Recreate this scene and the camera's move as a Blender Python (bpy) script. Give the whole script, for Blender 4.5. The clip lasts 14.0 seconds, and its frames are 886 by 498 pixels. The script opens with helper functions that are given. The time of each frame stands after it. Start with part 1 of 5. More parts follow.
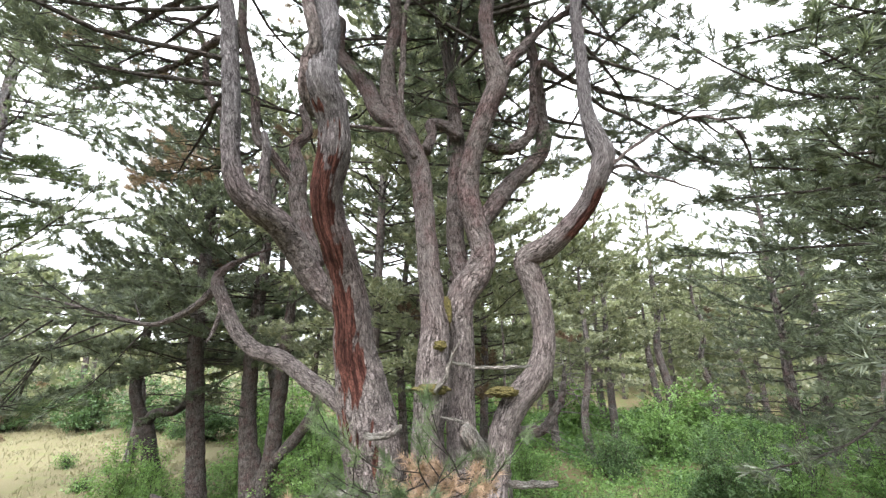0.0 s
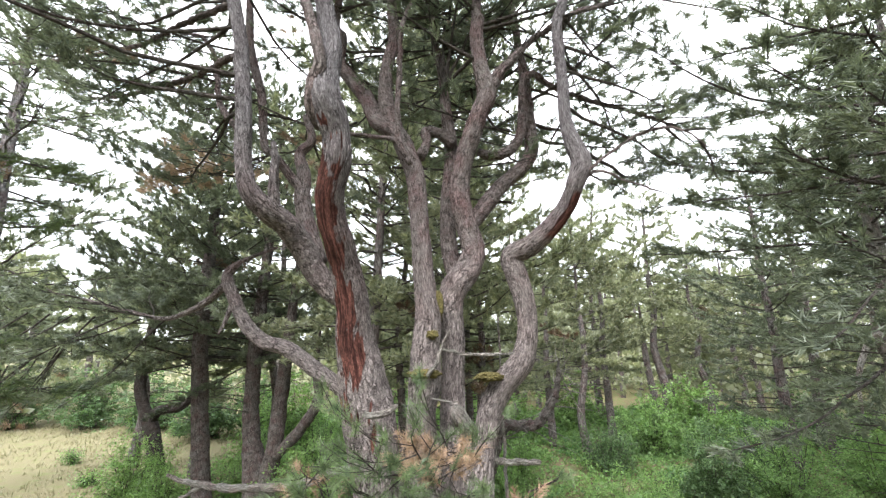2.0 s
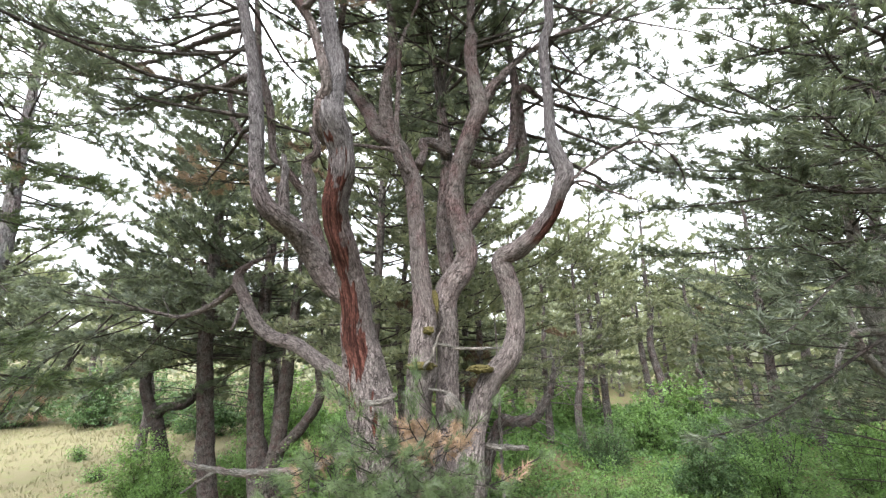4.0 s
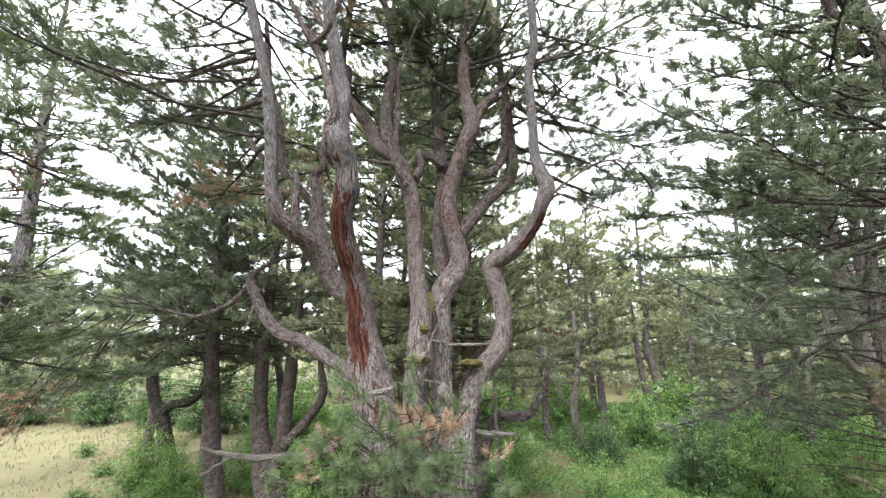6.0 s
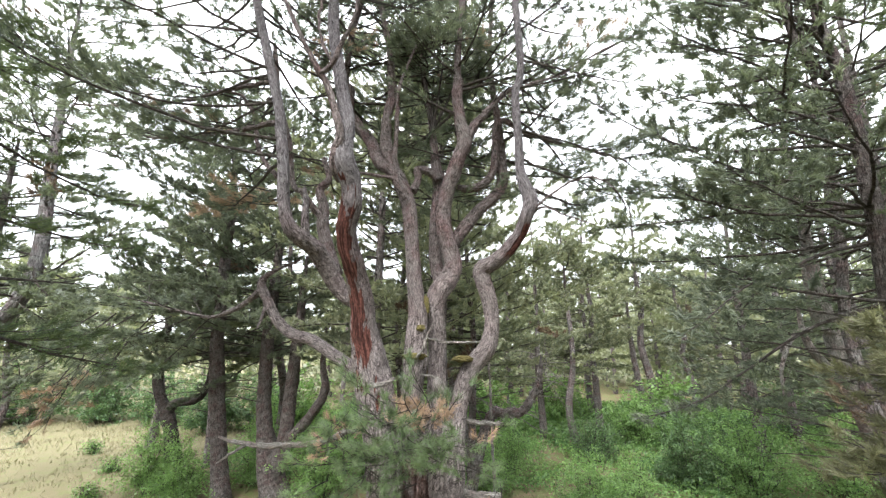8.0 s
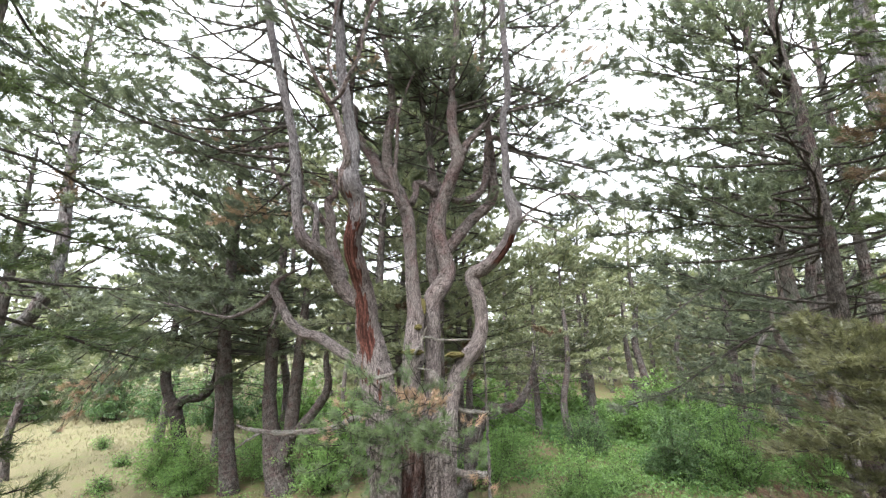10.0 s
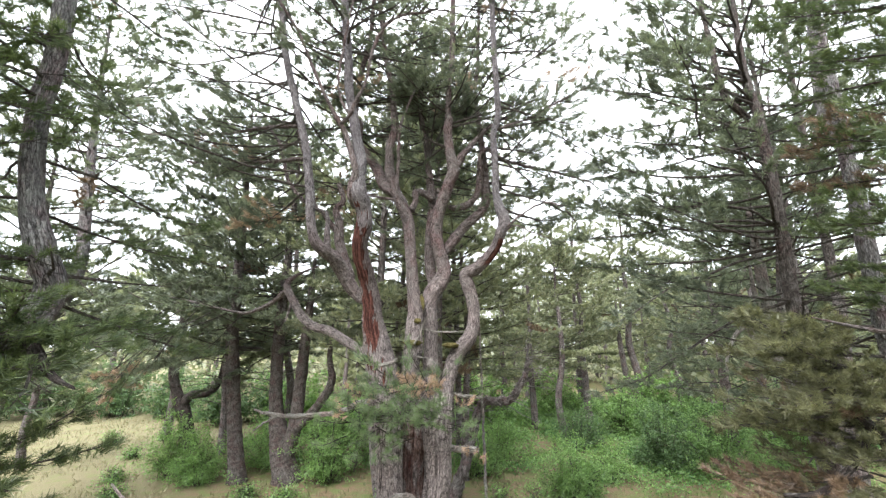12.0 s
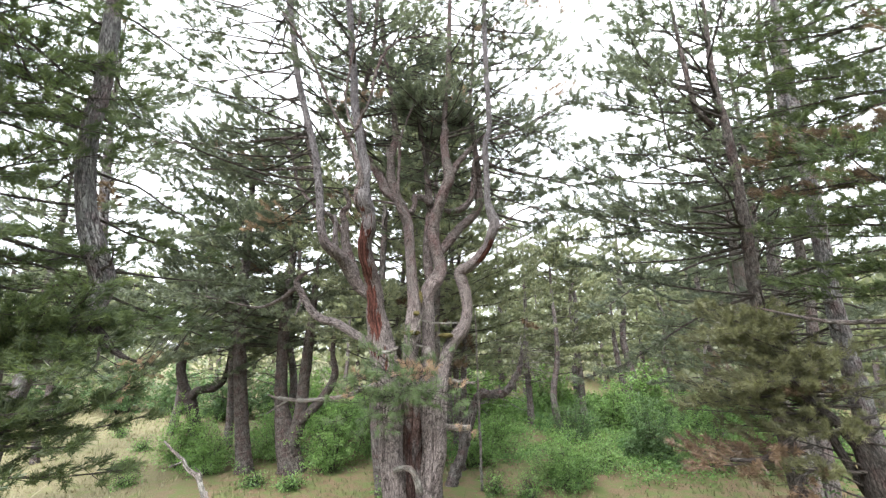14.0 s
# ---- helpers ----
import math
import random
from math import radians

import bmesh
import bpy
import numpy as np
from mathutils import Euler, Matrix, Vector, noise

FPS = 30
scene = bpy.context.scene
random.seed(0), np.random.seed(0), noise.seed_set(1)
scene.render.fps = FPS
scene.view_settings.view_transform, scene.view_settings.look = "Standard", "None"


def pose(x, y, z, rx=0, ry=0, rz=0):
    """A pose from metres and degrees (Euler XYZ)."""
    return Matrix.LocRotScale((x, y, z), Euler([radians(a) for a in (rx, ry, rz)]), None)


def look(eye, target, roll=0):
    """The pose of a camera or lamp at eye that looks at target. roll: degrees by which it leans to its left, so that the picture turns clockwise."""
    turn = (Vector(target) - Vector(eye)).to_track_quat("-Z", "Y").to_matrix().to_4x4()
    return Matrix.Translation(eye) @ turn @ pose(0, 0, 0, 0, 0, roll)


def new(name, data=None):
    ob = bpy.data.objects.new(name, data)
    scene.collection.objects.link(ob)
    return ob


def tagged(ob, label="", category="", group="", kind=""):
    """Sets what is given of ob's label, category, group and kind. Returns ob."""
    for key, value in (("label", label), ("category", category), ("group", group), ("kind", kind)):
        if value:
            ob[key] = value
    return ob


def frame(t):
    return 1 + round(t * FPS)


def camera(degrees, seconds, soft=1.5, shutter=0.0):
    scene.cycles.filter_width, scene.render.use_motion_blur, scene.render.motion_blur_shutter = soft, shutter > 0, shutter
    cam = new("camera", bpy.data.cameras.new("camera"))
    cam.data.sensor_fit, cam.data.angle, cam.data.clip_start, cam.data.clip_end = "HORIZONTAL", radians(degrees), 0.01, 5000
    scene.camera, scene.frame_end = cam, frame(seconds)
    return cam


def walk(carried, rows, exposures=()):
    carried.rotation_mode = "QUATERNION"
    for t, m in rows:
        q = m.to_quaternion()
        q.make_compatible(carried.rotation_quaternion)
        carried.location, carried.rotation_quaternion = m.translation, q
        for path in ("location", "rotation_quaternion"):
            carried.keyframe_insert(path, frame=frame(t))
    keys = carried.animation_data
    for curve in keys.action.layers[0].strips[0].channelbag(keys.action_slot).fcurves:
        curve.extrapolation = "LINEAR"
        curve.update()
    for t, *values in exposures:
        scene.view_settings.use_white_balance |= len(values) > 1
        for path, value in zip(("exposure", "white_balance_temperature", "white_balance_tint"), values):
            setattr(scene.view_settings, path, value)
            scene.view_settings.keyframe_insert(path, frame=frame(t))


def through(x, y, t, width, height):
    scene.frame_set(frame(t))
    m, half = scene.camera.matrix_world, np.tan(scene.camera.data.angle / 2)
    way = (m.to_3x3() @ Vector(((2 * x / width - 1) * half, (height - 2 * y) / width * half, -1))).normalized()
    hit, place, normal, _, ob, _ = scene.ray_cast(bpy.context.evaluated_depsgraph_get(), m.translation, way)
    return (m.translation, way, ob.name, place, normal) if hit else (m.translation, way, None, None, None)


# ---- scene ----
cam = camera(93.7, 14.0, 1.3)
METRES, EYE, TILT, LEAN, TURN = 3.5, 4.7, 0.0, 0.0, 0.0
ROWS = [
    (0.0, 0.0, 0.0, 0.0, 0.13, 13.25, 0.55),
    (0.5, 0.0052, -0.0212, -0.0121, 0.14, 13.25, 0.57),
    (1.0, 0.0105, -0.045, -0.018, 0.15, 13.26, 0.59),
    (1.5, 0.0149, -0.065, -0.0214, 0.17, 13.27, 0.59),
    (2.0, 0.0192, -0.087, -0.0252, 0.18, 13.28, 0.6),
    (2.5, 0.023, -0.1063, -0.028, 0.2, 13.28, 0.59),
    (3.0, 0.0261, -0.1295, -0.031, 0.2, 13.27, 0.6),
    (5.5, 0.0444, -0.2699, -0.0452, 0.25, 13.19, 0.63),
    (6.0, 0.0488, -0.3055, -0.0466, 0.24, 13.18, 0.64),
    (6.5, 0.0517, -0.3364, -0.0473, 0.23, 13.18, 0.64),
    (7.0, 0.056, -0.3722, -0.0491, 0.22, 13.19, 0.65),
    (7.5, 0.0609, -0.4032, -0.0512, 0.21, 13.19, 0.64),
    (8.0, 0.0659, -0.4392, -0.0543, 0.19, 13.2, 0.65),
    (10.5, 0.0867, -0.6557, -0.0688, 0.16, 13.12, 0.68),
    (11.0, 0.0889, -0.7029, -0.0778, 0.13, 13.13, 0.68),
    (11.5, 0.0922, -0.7497, -0.0866, 0.11, 13.14, 0.67),
    (12.0, 0.0957, -0.7968, -0.0964, 0.09, 13.14, 0.66),
    (12.5, 0.1005, -0.8442, -0.1074, 0.09, 13.16, 0.65),
    (13.0, 0.1037, -0.8893, -0.1192, 0.08, 13.17, 0.65),
    (13.5, 0.1071, -0.9336, -0.1316, 0.04, 13.18, 0.66),
    (14.0, 0.1106, -0.978, -0.1422, 0.04, 13.2, 0.65),
]
walk(cam, [(t, pose(0, 0, EYE, TILT, LEAN, TURN) @ pose(METRES * x, METRES * y, METRES * z, 90 + pitch, roll, yaw)) for t, x, y, z, yaw, pitch, roll in ROWS])

# ---- light: bright overcast sky, a weak wide sun behind thin cloud ----
SUN_AZ, SUN_EL = 200.0, 52.0
world = bpy.data.worlds.new("overcast_sky")
scene.world = world
world.use_nodes = True
wn, wl = world.node_tree.nodes, world.node_tree.links
wn.clear()
sky = wn.new("ShaderNodeTexSky")
sky.sky_type, sky.sun_disc = "NISHITA", False
sky.sun_elevation, sky.sun_rotation = radians(SUN_EL), radians(SUN_AZ)
sky.air_density, sky.dust_density = 1.0, 4.0
sky_gain = wn.new("ShaderNodeVectorMath")
sky_gain.operation = "SCALE"
sky_gain.inputs["Scale"].default_value = 0.10
cloud = wn.new("ShaderNodeMix")
cloud.data_type = "RGBA"
cloud.inputs["Factor"].default_value = 0.86
# overcast cloud cover: three times as bright overhead as at the horizon
dome = wn.new("ShaderNodeSeparateXYZ")
wl.new(wn.new("ShaderNodeTexCoord").outputs["Generated"], dome.inputs["Vector"])
cover = wn.new("ShaderNodeMapRange")
cover.inputs["From Min"].default_value, cover.inputs["From Max"].default_value = 0.0, 1.0
cover.inputs["To Min"].default_value, cover.inputs["To Max"].default_value = 0.50, 1.50
wl.new(dome.outputs["Z"], cover.inputs["Value"])
tone = wn.new("ShaderNodeVectorMath")
tone.operation = "SCALE"
tone.inputs[0].default_value = (0.935, 0.99, 1.02)
wl.new(cover.outputs["Result"], tone.inputs["Scale"])
wl.new(tone.outputs["Vector"], cloud.inputs["B"])
back = wn.new("ShaderNodeBackground")
back.inputs["Strength"].default_value = 1.0
wout = wn.new("ShaderNodeOutputWorld")
wl.new(sky.outputs["Color"], sky_gain.inputs[0])
wl.new(sky_gain.outputs["Vector"], cloud.inputs["A"])
wl.new(cloud.outputs["Result"], back.inputs["Color"])
wl.new(back.outputs["Background"], wout.inputs["Surface"])
sun = new("sun", bpy.data.lights.new("sun", "SUN"))
sun.data.energy, sun.data.angle, sun.data.color = 2.8, radians(40), (0.99, 0.97, 0.94)
sun.matrix_world = look((0, 0, 30), (math.sin(radians(SUN_AZ)) * -20, math.cos(radians(SUN_AZ)) * -20, 30 - 20 * math.tan(radians(SUN_EL))))
scene.view_settings.exposure = 2.24

# ---- materials ----
def blank(name):
    m = bpy.data.materials.new(name)
    m.use_nodes = True
    nt = m.node_tree
    nt.nodes.clear()
    return m, nt.nodes, nt.links


def rgb(c):
    return (c[0], c[1], c[2], 1.0)


def mixed(nodes, links, factor, a, b, blend="MIX"):
    n = nodes.new("ShaderNodeMix")
    n.data_type, n.blend_type = "RGBA", blend
    for value, key in ((factor, "Factor"), (a, "A"), (b, "B")):
        if hasattr(value, "links"):
            links.new(value, n.inputs[key])
        elif key == "Factor":
            n.inputs[key].default_value = value
        else:
            n.inputs[key].default_value = rgb(value)
    return n.outputs["Result"]


def ranged(nodes, links, value, lo, hi, a=0.0, b=1.0):
    n = nodes.new("ShaderNodeMapRange")
    n.inputs["From Min"].default_value, n.inputs["From Max"].default_value = lo, hi
    n.inputs["To Min"].default_value, n.inputs["To Max"].default_value = a, b
    links.new(value, n.inputs["Value"])
    return n.outputs["Result"]


def attr(nodes, name, out="Fac"):
    n = nodes.new("ShaderNodeAttribute")
    n.attribute_name = name
    return n.outputs[out]


def stretched(nodes, links, vector, sx, sy, sz):
    n = nodes.new("ShaderNodeMapping")
    n.inputs["Scale"].default_value = (sx, sy, sz)
    links.new(vector, n.inputs["Vector"])
    return n.outputs["Vector"]


def noise_at(nodes, links, vector, scale, detail=4.0, rough=0.6):
    n = nodes.new("ShaderNodeTexNoise")
    n.inputs["Scale"].default_value, n.inputs["Detail"].default_value, n.inputs["Roughness"].default_value = scale, detail, rough
    links.new(vector, n.inputs["Vector"])
    return n.outputs["Fac"]


def finish(nodes, links, colour, rough, bump=None, strength=0.5, distance=0.01, spec=0.3):
    p = nodes.new("ShaderNodeBsdfPrincipled")
    if hasattr(colour, "links"):
        links.new(colour, p.inputs["Base Color"])
    else:
        p.inputs["Base Color"].default_value = rgb(colour)
    p.inputs["Roughness"].default_value = rough
    p.inputs["Specular IOR Level"].default_value = spec
    if bump is not None:
        b = nodes.new("ShaderNodeBump")
        b.inputs["Strength"].default_value, b.inputs["Distance"].default_value = strength, distance
        links.new(bump, b.inputs["Height"])
        links.new(b.outputs["Normal"], p.inputs["Normal"])
    o = nodes.new("ShaderNodeOutputMaterial")
    links.new(p.outputs["BSDF"], o.inputs["Surface"])


def plate_edges(n, l, vector, scale, ratio, width):
    """Plates drawn out along the stem: how far from a crack, and a random shade a plate."""
    v = stretched(n, l, vector, scale, scale, scale * ratio)
    e = n.new("ShaderNodeTexVoronoi")
    e.feature = "DISTANCE_TO_EDGE"
    e.inputs["Scale"].default_value = 1.0
    l.new(v, e.inputs["Vector"])
    c = n.new("ShaderNodeTexVoronoi")
    c.inputs["Scale"].default_value = 1.0
    l.new(v, c.inputs["Vector"])
    shade = n.new("ShaderNodeSeparateColor")
    l.new(c.outputs["Color"], shade.inputs["Color"])
    return ranged(n, l, e.outputs["Distance"], 0.0, width), shade.outputs["Red"]


def bark_material(name, crack, plate, pale, cells=20.0, lichen=0.0, grey_from=None, foot_below=None):
    """Scaly pine bark: ragged plates with dark cracks, flaking edges, lichen; 'strip' bares red inner bark, dark at 0.5, fresh at 1."""
    m, n, l = blank(name)
    v = attr(n, "bark", "Vector")
    wob = n.new("ShaderNodeTexNoise")
    wob.inputs["Scale"].default_value, wob.inputs["Detail"].default_value, wob.inputs["Roughness"].default_value = 26.0, 6.0, 0.65
    l.new(v, wob.inputs["Vector"])
    bent = n.new("ShaderNodeVectorMath")
    bent.operation = "MULTIPLY_ADD"
    l.new(wob.outputs["Color"], bent.inputs[0])
    bent.inputs[1].default_value = (0.04, 0.04, 0.12)
    l.new(v, bent.inputs[2])
    w = bent.outputs["Vector"]
    edge, shade = plate_edges(n, l, w, cells, 0.15, 0.15)
    edge2, shade2 = plate_edges(n, l, w, cells * 2.0, 0.2, 0.16)
    grain = noise_at(n, l, stretched(n, l, v, 1, 1, 0.3), 75.0, 6.0, 0.75)
    fine = noise_at(n, l, stretched(n, l, v, 1, 1, 0.6), 190.0, 4.0, 0.7)
    wide = noise_at(n, l, stretched(n, l, v, 1, 1, 0.6), 4.5, 4.0)
    patch = noise_at(n, l, v, 12.0, 4.0)
    body = mixed(n, l, ranged(n, l, grain, 0.38, 0.64), plate, pale)
    body = mixed(n, l, ranged(n, l, shade, 0.0, 1.0, 0.35, 0.0), body, [c * 0.6 for c in plate])
    body = mixed(n, l, ranged(n, l, shade2, 0.5, 1.0, 0.0, 0.25), body, [c * 1.15 for c in pale])
    warm = mixed(n, l, ranged(n, l, grain, 0.38, 0.64), [plate[0] * 0.85, plate[1] * 0.52, plate[2] * 0.55], [pale[0] * 0.85, pale[1] * 0.62, pale[2] * 0.65])
    body = mixed(n, l, ranged(n, l, wide, 0.44, 0.62, 0.0, 0.7), body, warm)
    cold = noise_at(n, l, v, 8.0, 7.0, 0.72)
    body = mixed(n, l, ranged(n, l, cold, 0.46, 0.68, 0.0, lichen), body, (0.34, 0.345, 0.33))
    if grey_from:
        # smooth lilac-grey young bark with lichen on the upper stems
        up = n.new("ShaderNodeSeparateXYZ")
        l.new(n.new("ShaderNodeTexCoord").outputs["Object"], up.inputs["Vector"])
        high = n.new("ShaderNodeMath")
        high.operation = "MULTIPLY_ADD"
        l.new(wide, high.inputs[0])
        high.inputs[1].default_value = 1.2
        l.new(up.outputs["Z"], high.inputs[2])
        young = mixed(n, l, ranged(n, l, grain, 0.36, 0.64), (0.125, 0.117, 0.128), (0.285, 0.272, 0.29))
        body = mixed(n, l, ranged(n, l, high.outputs["Value"], grey_from + 0.4, grey_from + 1.3, 0.0, 0.75), body, young)
    if foot_below:
        # broad pale plates on the old foot
        low = n.new("ShaderNodeSeparateXYZ")
        l.new(n.new("ShaderNodeTexCoord").outputs["Object"], low.inputs["Vector"])
        line = n.new("ShaderNodeMath")
        line.operation = "MULTIPLY_ADD"
        l.new(wide, line.inputs[0])
        line.inputs[1].default_value = 1.0
        l.new(low.outputs["Z"], line.inputs[2])
        old = mixed(n, l, ranged(n, l, grain, 0.36, 0.64), (0.155, 0.130, 0.128), (0.345, 0.302, 0.298))
        body = mixed(n, l, ranged(n, l, line.outputs["Value"], foot_below, foot_below + 1.0, 0.8, 0.0), body, old)
    deep = ranged(n, l, patch, 0.38, 0.62, 0.15, 0.8)
    gap = mixed(n, l, deep, edge, (1, 1, 1))
    body = mixed(n, l, gap, crack, body)
    body = mixed(n, l, ranged(n, l, edge2, 0.0, 1.0, 0.45, 0.0), body, crack)
    old_red = mixed(n, l, ranged(n, l, grain, 0.38, 0.62), (0.020, 0.009, 0.008), (0.072, 0.026, 0.021))
    new_red = mixed(n, l, ranged(n, l, grain, 0.36, 0.62), (0.065, 0.028, 0.023), (0.240, 0.100, 0.080))
    strip = attr(n, "strip")
    # furrows of the foot go towards the crack colour
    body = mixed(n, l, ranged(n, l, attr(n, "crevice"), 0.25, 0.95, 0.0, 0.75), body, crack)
    streak = noise_at(n, l, stretched(n, l, v, 1, 1, 0.06), 42.0, 5.0, 0.7)
    red = mixed(n, l, ranged(n, l, streak, 0.43, 0.58), old_red, new_red)
    red = mixed(n, l, ranged(n, l, edge2, 0.0, 1.0, 0.45, 0.0), red, (0.02, 0.01, 0.009))
    torn = n.new("ShaderNodeMath")
    torn.operation = "MULTIPLY_ADD"
    l.new(streak, torn.inputs[0])
    torn.inputs[1].default_value = -0.9
    l.new(ranged(n, l, strip, 0.0, 0.6, 0.0, 1.45), torn.inputs[2])
    body = mixed(n, l, ranged(n, l, torn.outputs["Value"], 0.0, 0.45), body, red)
    height = mixed(n, l, 0.4, mixed(n, l, 0.3, edge, edge2), mixed(n, l, 0.4, grain, fine))
    finish(n, l, body, 0.9, height, 1.0, 0.045, 0.1)
    return m


def needle_material(name, dark, light, through=0.5):
    m, n, l = blank(name)
    c = mixed(n, l, attr(n, "tint"), dark, light)
    d, t, mx = n.new("ShaderNodeBsdfDiffuse"), n.new("ShaderNodeBsdfTranslucent"), n.new("ShaderNodeMixShader")
    g, m2 = n.new("ShaderNodeBsdfGlossy"), n.new("ShaderNodeMixShader")
    l.new(c, d.inputs["Color"])
    l.new(mixed(n, l, 0.5, c, (0.9, 1.0, 0.35), "MULTIPLY"), t.inputs["Color"])
    mx.inputs["Fac"].default_value = through
    l.new(d.outputs["BSDF"], mx.inputs[1])
    l.new(t.outputs["BSDF"], mx.inputs[2])
    g.inputs["Roughness"].default_value = 0.45
    g.inputs["Color"].default_value = (0.8, 0.85, 0.9, 1)
    m2.inputs["Fac"].default_value = 0.025
    l.new(mx.outputs["Shader"], m2.inputs[1])
    l.new(g.outputs["BSDF"], m2.inputs[2])
    o = n.new("ShaderNodeOutputMaterial")
    l.new(m2.outputs["Shader"], o.inputs["Surface"])
    return m


BARK = bark_material("old_pine_bark", (0.009, 0.007, 0.006), (0.096, 0.074, 0.070), (0.250, 0.214, 0.211), 50.0, 0.25, None, 5.2)
BARK_UPPER = bark_material("old_pine_bark_grey_above", (0.009, 0.007, 0.006), (0.096, 0.074, 0.070), (0.250, 0.214, 0.211), 50.0, 0.25, 5.6, 5.2)
# Dark bark; on the low leaning pine its shade is put into the colour
BARK_DARK_SHADED = bark_material("dark_shaded_pine_bark", (0.008, 0.007, 0.006), (0.024, 0.020, 0.018), (0.066, 0.057, 0.052), 24.0, 0.12)
BARK_BROWN = bark_material("brown_pine_bark", (0.008, 0.007, 0.006), (0.062, 0.052, 0.048), (0.175, 0.152, 0.145), 30.0, 0.3)
BARK_GREY = bark_material("lichen_grey_pine_bark", (0.012, 0.011, 0.010), (0.092, 0.086, 0.090), (0.255, 0.246, 0.252), 26.0, 0.6)
BARK_FAR = bark_material("pine_bark", (0.010, 0.009, 0.008), (0.086, 0.074, 0.071), (0.22, 0.198, 0.193), 24.0, 0.35)
TWIG = bark_material("pine_twig_bark", (0.02, 0.018, 0.016), (0.05, 0.043, 0.038), (0.10, 0.09, 0.08), 40.0, 0.2)
DEAD = bark_material("weathered_dead_wood", (0.05, 0.045, 0.04), (0.16, 0.15, 0.135), (0.34, 0.325, 0.305), 34.0, 0.4)
NEEDLE = needle_material("pine_needles", (0.060, 0.074, 0.056), (0.180, 0.202, 0.145))
NEEDLE_GREEN = needle_material("fresh_pine_needles", (0.034, 0.050, 0.024), (0.118, 0.150, 0.060))
# Paler needle copy: haze and light on the trees behind put into its colour
NEEDLE_HAZED = needle_material("hazed_pine_needles", (0.105, 0.118, 0.080), (0.260, 0.272, 0.180), 0.5)
NEEDLE_BROWN = needle_material("withered_pine_needles", (0.13, 0.085, 0.058), (0.36, 0.25, 0.18), 0.3)
NEEDLE_SPRAY = needle_material("blue_green_pine_needles", (0.048, 0.076, 0.042), (0.155, 0.205, 0.105))
NEEDLE_OLIVE = needle_material("olive_pine_needles", (0.058, 0.062, 0.034), (0.175, 0.172, 0.095))
NEEDLE_RUST = needle_material("rust_brown_pine_needles", (0.060, 0.040, 0.028), (0.175, 0.118, 0.078), 0.3)
LEAF = needle_material("shrub_leaves", (0.06, 0.125, 0.042), (0.20, 0.32, 0.10), 0.5)
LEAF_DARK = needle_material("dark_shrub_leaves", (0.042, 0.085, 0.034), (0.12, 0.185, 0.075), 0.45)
GRASS = needle_material("dry_grass", (0.075, 0.09, 0.04), (0.22, 0.195, 0.125), 0.3)


def moss_material():
    m, n, l = blank("moss")
    co = n.new("ShaderNodeTexCoord").outputs["Object"]
    f = noise_at(n, l, co, 70.0, 5.0)
    c = mixed(n, l, ranged(n, l, f, 0.35, 0.65), (0.035, 0.032, 0.014), (0.12, 0.10, 0.04))
    finish(n, l, c, 0.95, f, 1.0, 0.02, 0.1)
    return m


def ground_material():
    """Dry tan meadow in the open, brown litter and thin green under the trees."""
    m, n, l = blank("meadow_ground")
    co = n.new("ShaderNodeTexCoord").outputs["Object"]
    sep = n.new("ShaderNodeSeparateXYZ")
    l.new(co, sep.inputs["Vector"])
    wide = noise_at(n, l, co, 0.35, 4.0)
    mid = noise_at(n, l, co, 2.2, 5.0)
    fine = noise_at(n, l, co, 28.0, 6.0, 0.7)
    dry = mixed(n, l, ranged(n, l, fine, 0.3, 0.7), (0.090, 0.079, 0.046), (0.152, 0.135, 0.084))
    dry = mixed(n, l, ranged(n, l, mid, 0.50, 0.68), dry, (0.105, 0.115, 0.05))
    litter = mixed(n, l, ranged(n, l, fine, 0.3, 0.7), (0.075, 0.052, 0.033), (0.17, 0.125, 0.082))
    litter = mixed(n, l, ranged(n, l, mid, 0.42, 0.6), litter, (0.085, 0.105, 0.04))
    line = n.new("ShaderNodeMath")
    line.operation = "MULTIPLY_ADD"
    l.new(wide, line.inputs[0])
    line.inputs[1].default_value = 7.0
    l.new(sep.outputs["X"], line.inputs[2])
    c = mixed(n, l, ranged(n, l, line.outputs["Value"], -6.5, -3.0), dry, litter)
    finish(n, l, c, 0.95, fine, 0.8, 0.03, 0.1)
    return m


MOSS = moss_material()
GROUND = ground_material()

# ---- mesh tools ----
def rounded(points, step):
    """A smooth curve (x, y, z, radius) through the points, sampled about every step metres."""
    p = np.array(points, float)
    p = np.vstack([2 * p[0] - p[1], p, 2 * p[-1] - p[-2]])
    out = []
    for i in range(1, len(p) - 2):
        a, b, c, d = p[i - 1], p[i], p[i + 1], p[i + 2]
        n = max(1, int(np.linalg.norm(c[:3] - b[:3]) / step))
        t = np.arange(n)[:, None] / n
        out.append(0.5 * (2 * b + (c - a) * t + (2 * a - 5 * b + 4 * c - d) * t**2 + (3 * b - a - 3 * c + d) * t**3))
    out.append(p[-2][None])
    out = np.vstack(out)
    out[:, 3] = np.maximum(out[:, 3], 0.002)
    return out


